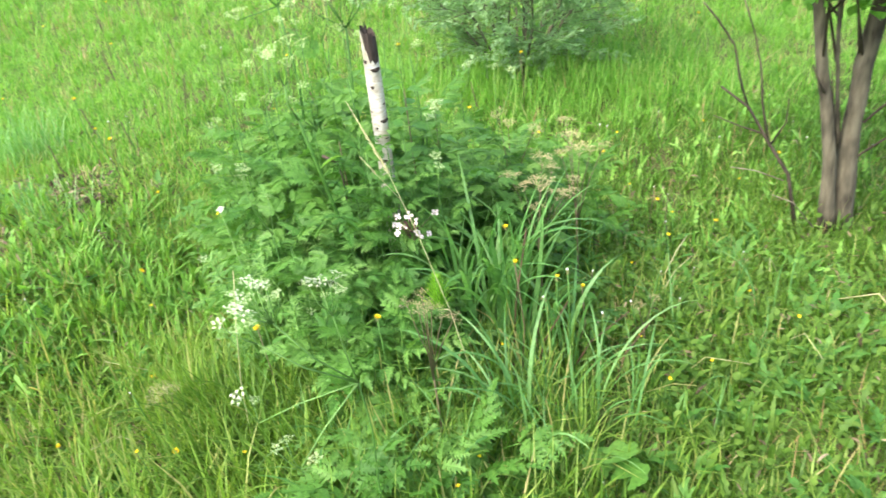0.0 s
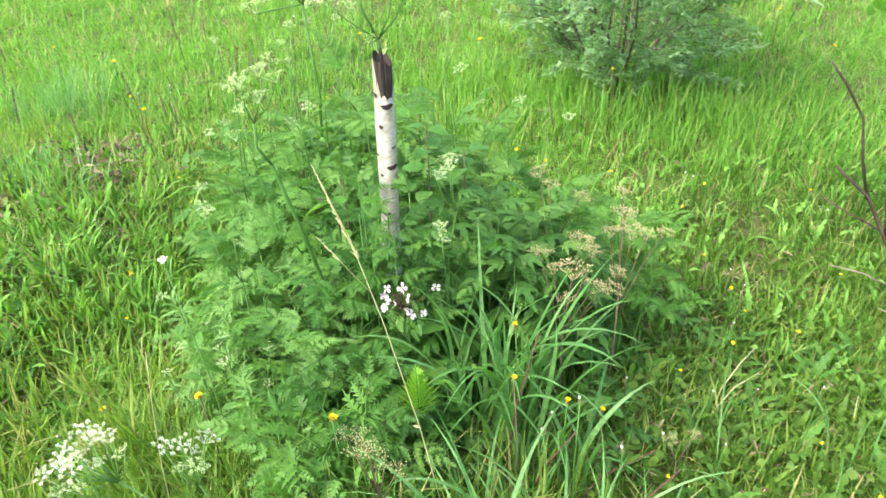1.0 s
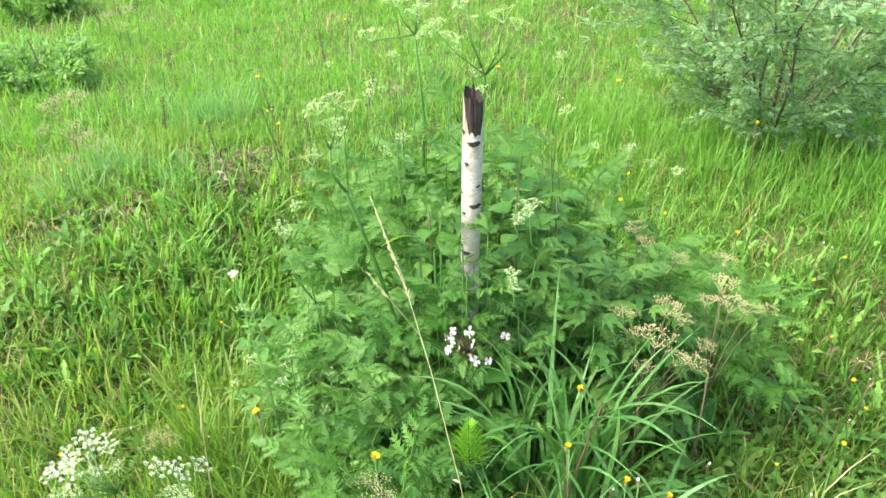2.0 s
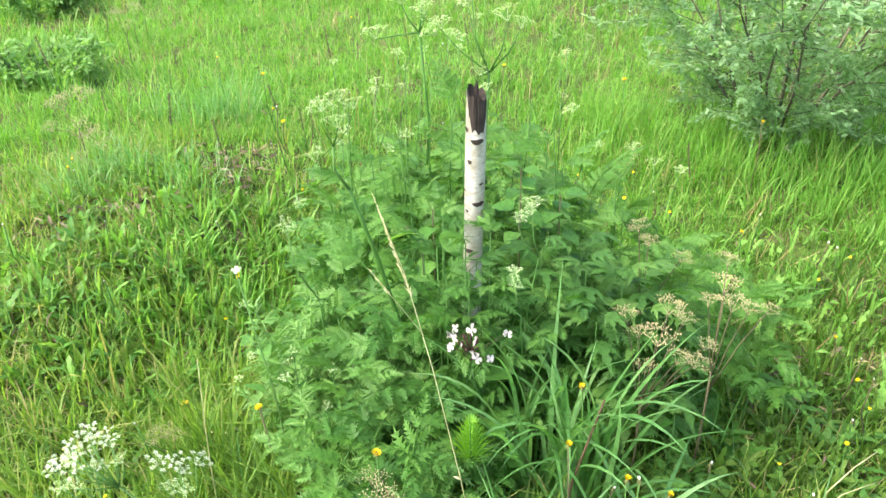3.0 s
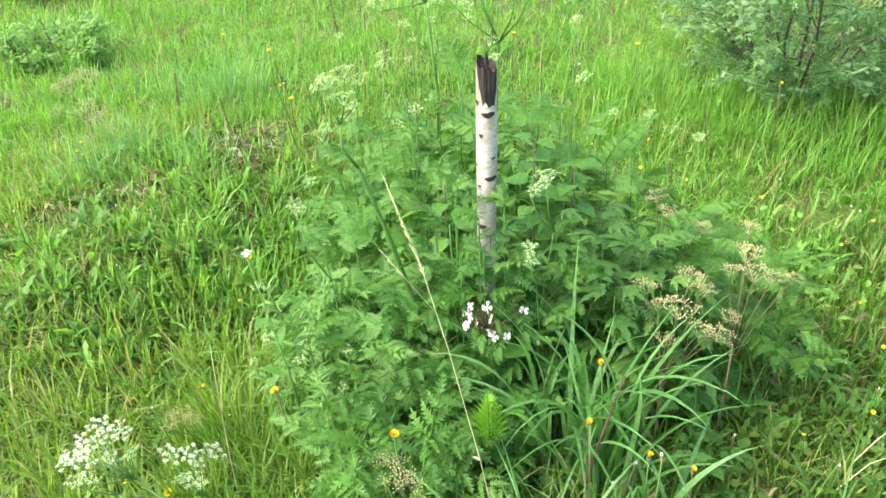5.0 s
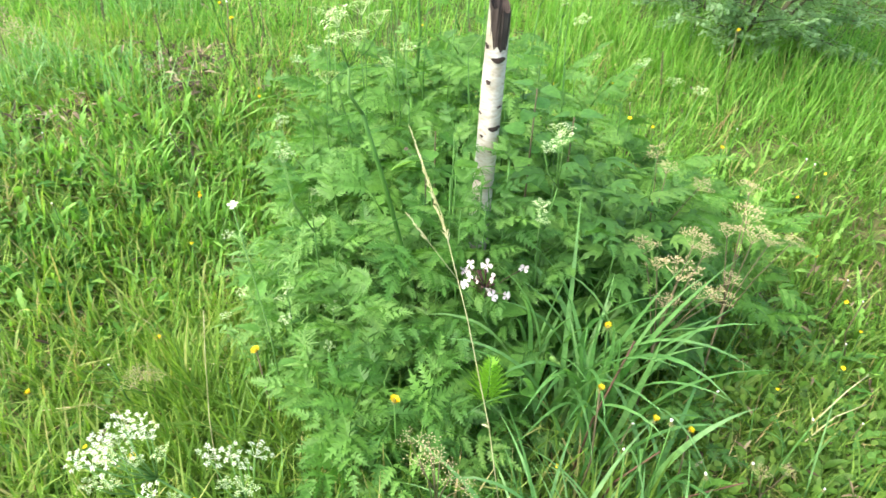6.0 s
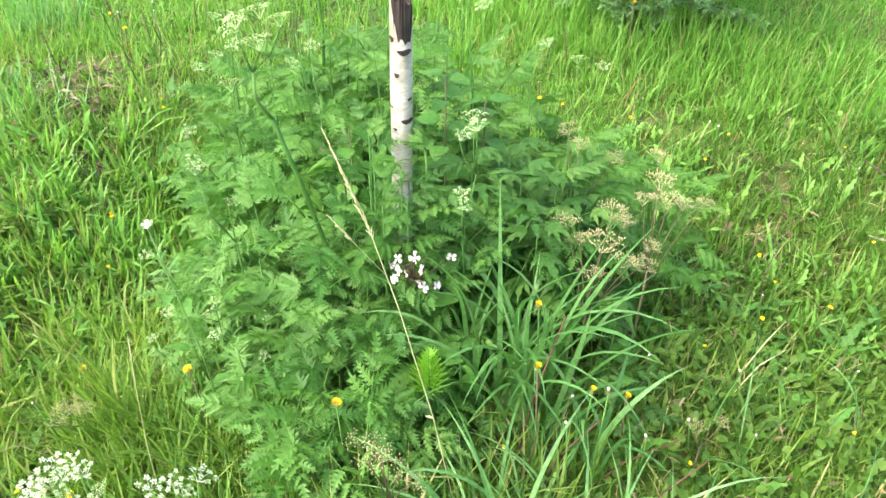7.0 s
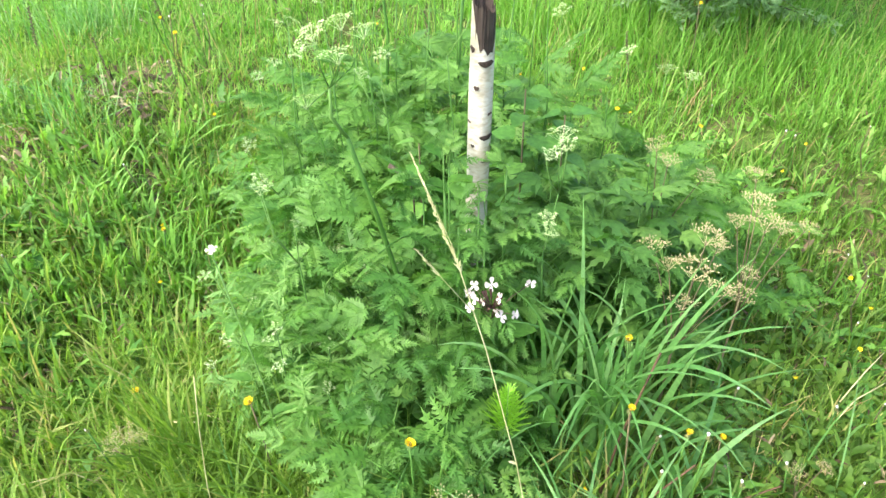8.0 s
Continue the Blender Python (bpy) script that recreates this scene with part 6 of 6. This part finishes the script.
# ---- small tree and dead branch ----
def build_tree():
    x, y = 1.46, 2.93
    b = gz(x, y) - 0.04
    root = thing("small_tree", (x, y, b), "small grey-barked leafy tree forking low into two trunks", "tree")
    r = random.Random(19)

    def limb(name, pts, r0, r1, sides=12, label=""):
        s = Shape()
        n = 14
        path, rad = [], []
        for i in range(n):
            q = i / (n - 1) * (len(pts) - 1)
            k = min(int(q), len(pts) - 2)
            p = Vector(pts[k]).lerp(Vector(pts[k + 1]), q - k)
            path.append(p + Vector((r.uniform(-1, 1), r.uniform(-1, 1), 0)) * r0 * 0.08)
            t = i / (n - 1)
            rad.append((r0 + (r1 - r0) * t) * (1 + 0.35 * (1 - t) ** 8) * r.uniform(0.93, 1.07))
        s.tube(path, rad, sides)
        part(name, s.mesh(name, TRUNK_BARK), root, label=label)
        return path

    a = limb("trunk", [(-0.045, -0.02, 0), (-0.085, -0.02, 0.4), (-0.18, -0.02, 0.8), (-0.3, 0.02, 1.5), (-0.42, 0.1, 2.3)], 0.028, 0.016)
    c = limb("trunk", [(0.02, 0.02, 0), (0.0, 0.02, 0.4), (0.0, 0.02, 0.78), (0.1, 0.0, 1.5), (0.22, -0.02, 2.5)], 0.042, 0.024)
    d = limb("trunk", [(-0.02, 0.06, 0.35), (-0.06, 0.06, 0.6), (-0.1, 0.05, 0.85), (-0.12, 0.2, 1.5)], 0.01, 0.006, 8)
    for p, w in (((-0.13, -0.02, 0.62), (-0.24, -0.12, 0.78)), ((-0.04, 0.04, 0.4), (-0.13, -0.02, 0.72)), ((0.02, 0, 0.35), (0.2, -0.06, 0.55)), ((0.03, 0, 0.5), (0.26, -0.03, 0.78)), ((-0.02, 0.02, 0.75), (-0.07, -0.02, 0.92))):
        part("twig", stem_mesh("tree_twig", [p, Vector(p).lerp(Vector(w), 0.5) + Vector((0, 0, -0.01)), w], 0.0055, 0.003, TWIG, 6), root)
    spots, dirs = [], []
    for k in range(38):
        src = r.choice((a, c, d))
        p = src[r.randint(6, 13)]
        out = Vector((r.uniform(-1, 1), r.uniform(-1, 1), r.uniform(-0.25, 0.7))).normalized()
        e = p + out * r.uniform(0.35, 0.8)
        e.x = max(e.x, -0.42 + 0.2 * r.random())
        if e.y < -0.3:
            e.y = -0.3 + 0.2 * r.random()
        if e.z < 1.12:
            e.z = 1.12 + r.random() * 0.3
        part("branch", stem_mesh("tree_branch", [p, p.lerp(e, 0.5) + Vector((0, 0, 0.05)), e], 0.006, 0.0018, TWIG, 5), root)
        for q in range(16):
            f = 0.25 + 0.75 * q / 15
            at = p.lerp(e, f) + Vector((r.gauss(0, 0.07), r.gauss(0, 0.07), r.gauss(0, 0.05)))
            at.z = max(at.z, 0.98 + 0.13 * r.random())
            spots.append(tuple(at))
            dirs.append(tuple((out + Vector((r.uniform(-0.8, 0.8), r.uniform(-0.8, 0.8), r.uniform(-0.8, 0.2)))).normalized()))
    part("crown", foliage("tree_leaves", spots, dirs, (0.045, 0.075), 7, TREE_LEAF, oval_template()), root, label="fresh green oval leaves")


build_tree()


def build_dead_branch():
    o = Vector((1.28, 2.88, gz(1.28, 2.88) - 0.02))
    root = thing("dead_branch", tuple(o), "bare brown dead branches rising from the grass", "branch")
    lines = [([(1.28, 2.88, 0.06), (1.22, 2.89, 0.32), (1.13, 2.9, 0.46), (1.04, 2.9, 0.61), (0.93, 2.9, 0.7)], 0.009, 0.004),
             ([(1.13, 2.9, 0.46), (1.09, 2.9, 0.62), (1.07, 2.9, 0.76), (1.03, 2.9, 0.9), (0.98, 2.91, 1.03)], 0.005, 0.0025),
             ([(1.04, 2.9, 0.6), (1.0, 2.91, 0.72), (0.97, 2.92, 0.85), (0.9, 2.92, 0.95), (0.84, 2.9, 1.02)], 0.005, 0.003),
             ([(1.1, 2.9, 0.5), (1.02, 2.95, 0.52), (0.93, 2.97, 0.56)], 0.004, 0.002),
             ([(1.14, 2.9, 0.45), (1.17, 2.85, 0.56), (1.16, 2.83, 0.66)], 0.004, 0.002)]
    for pts, a, b in lines:
        part("branch", stem_mesh("dead_branch", [Vector(p) - o for p in pts], a, b, TWIG, 6), root)
    for pts in (((1.33, 2.84, 0.1), (1.22, 2.8, 0.24), (1.12, 2.76, 0.3)), ((1.2, 2.88, 0.3), (1.08, 2.86, 0.36), (0.97, 2.82, 0.4))):
        part("twig", stem_mesh("pale_twig", [Vector(p) - o for p in pts], 0.003, 0.0015, GREY_TWIG, 5), root)


build_dead_branch()


# ---- leaf rosettes in the turf ----
def rosette_leaf(seed):
    """Dandelion leaf about 1 long with ragged lobes."""
    r = random.Random(seed)
    v, f, n = [], [], 17
    for i in range(n):
        s = i / (n - 1)
        w = 0.15 * math.sin(math.pi * min(0.08 + s * 0.86, 1)) * (1.0 if i % 3 == 1 else 0.5 if i % 3 else 0.72) * r.uniform(0.85, 1.15)
        back = 0.03 if i % 3 == 1 else 0.0
        z = 0.5 * s - 0.55 * s * s
        v += [(s - back, -w, z + 0.15 * w), (s, 0, z), (s - back, w, z + 0.15 * w)]
    for i in range(n - 1):
        a = 3 * i
        f += [(a, a + 3, a + 4, a + 1), (a + 1, a + 4, a + 5, a + 2)]
    s = Shape()
    s.add(v, f)
    return s.mesh("rosette_leaf", PARSLEY if seed % 2 else NETTLE)


def build_rosettes():
    r = random.Random(51)
    leaves = [rosette_leaf(i) for i in range(4)]
    for i in range(120):
        x, y = (r.uniform(0.3, 1.5), r.uniform(1.25, 2.8)) if i % 2 else (r.uniform(-2.3, -0.75), r.uniform(1.3, 3.2))
        root = thing("dandelion_rosette", (x, y, gz(x, y)), "low rosette of ragged green dandelion leaves in the turf", "wild herb", "dandelion rosettes")
        for k in range(r.randint(6, 9)):
            L = r.uniform(0.07, 0.15)
            part("leaf", r.choice(leaves), root, pose(0, 0, 0, 0, r.uniform(-62, -16), k * 47 + r.uniform(-15, 15)) @ Matrix.Diagonal((L, L, L, 1)))


build_rosettes()
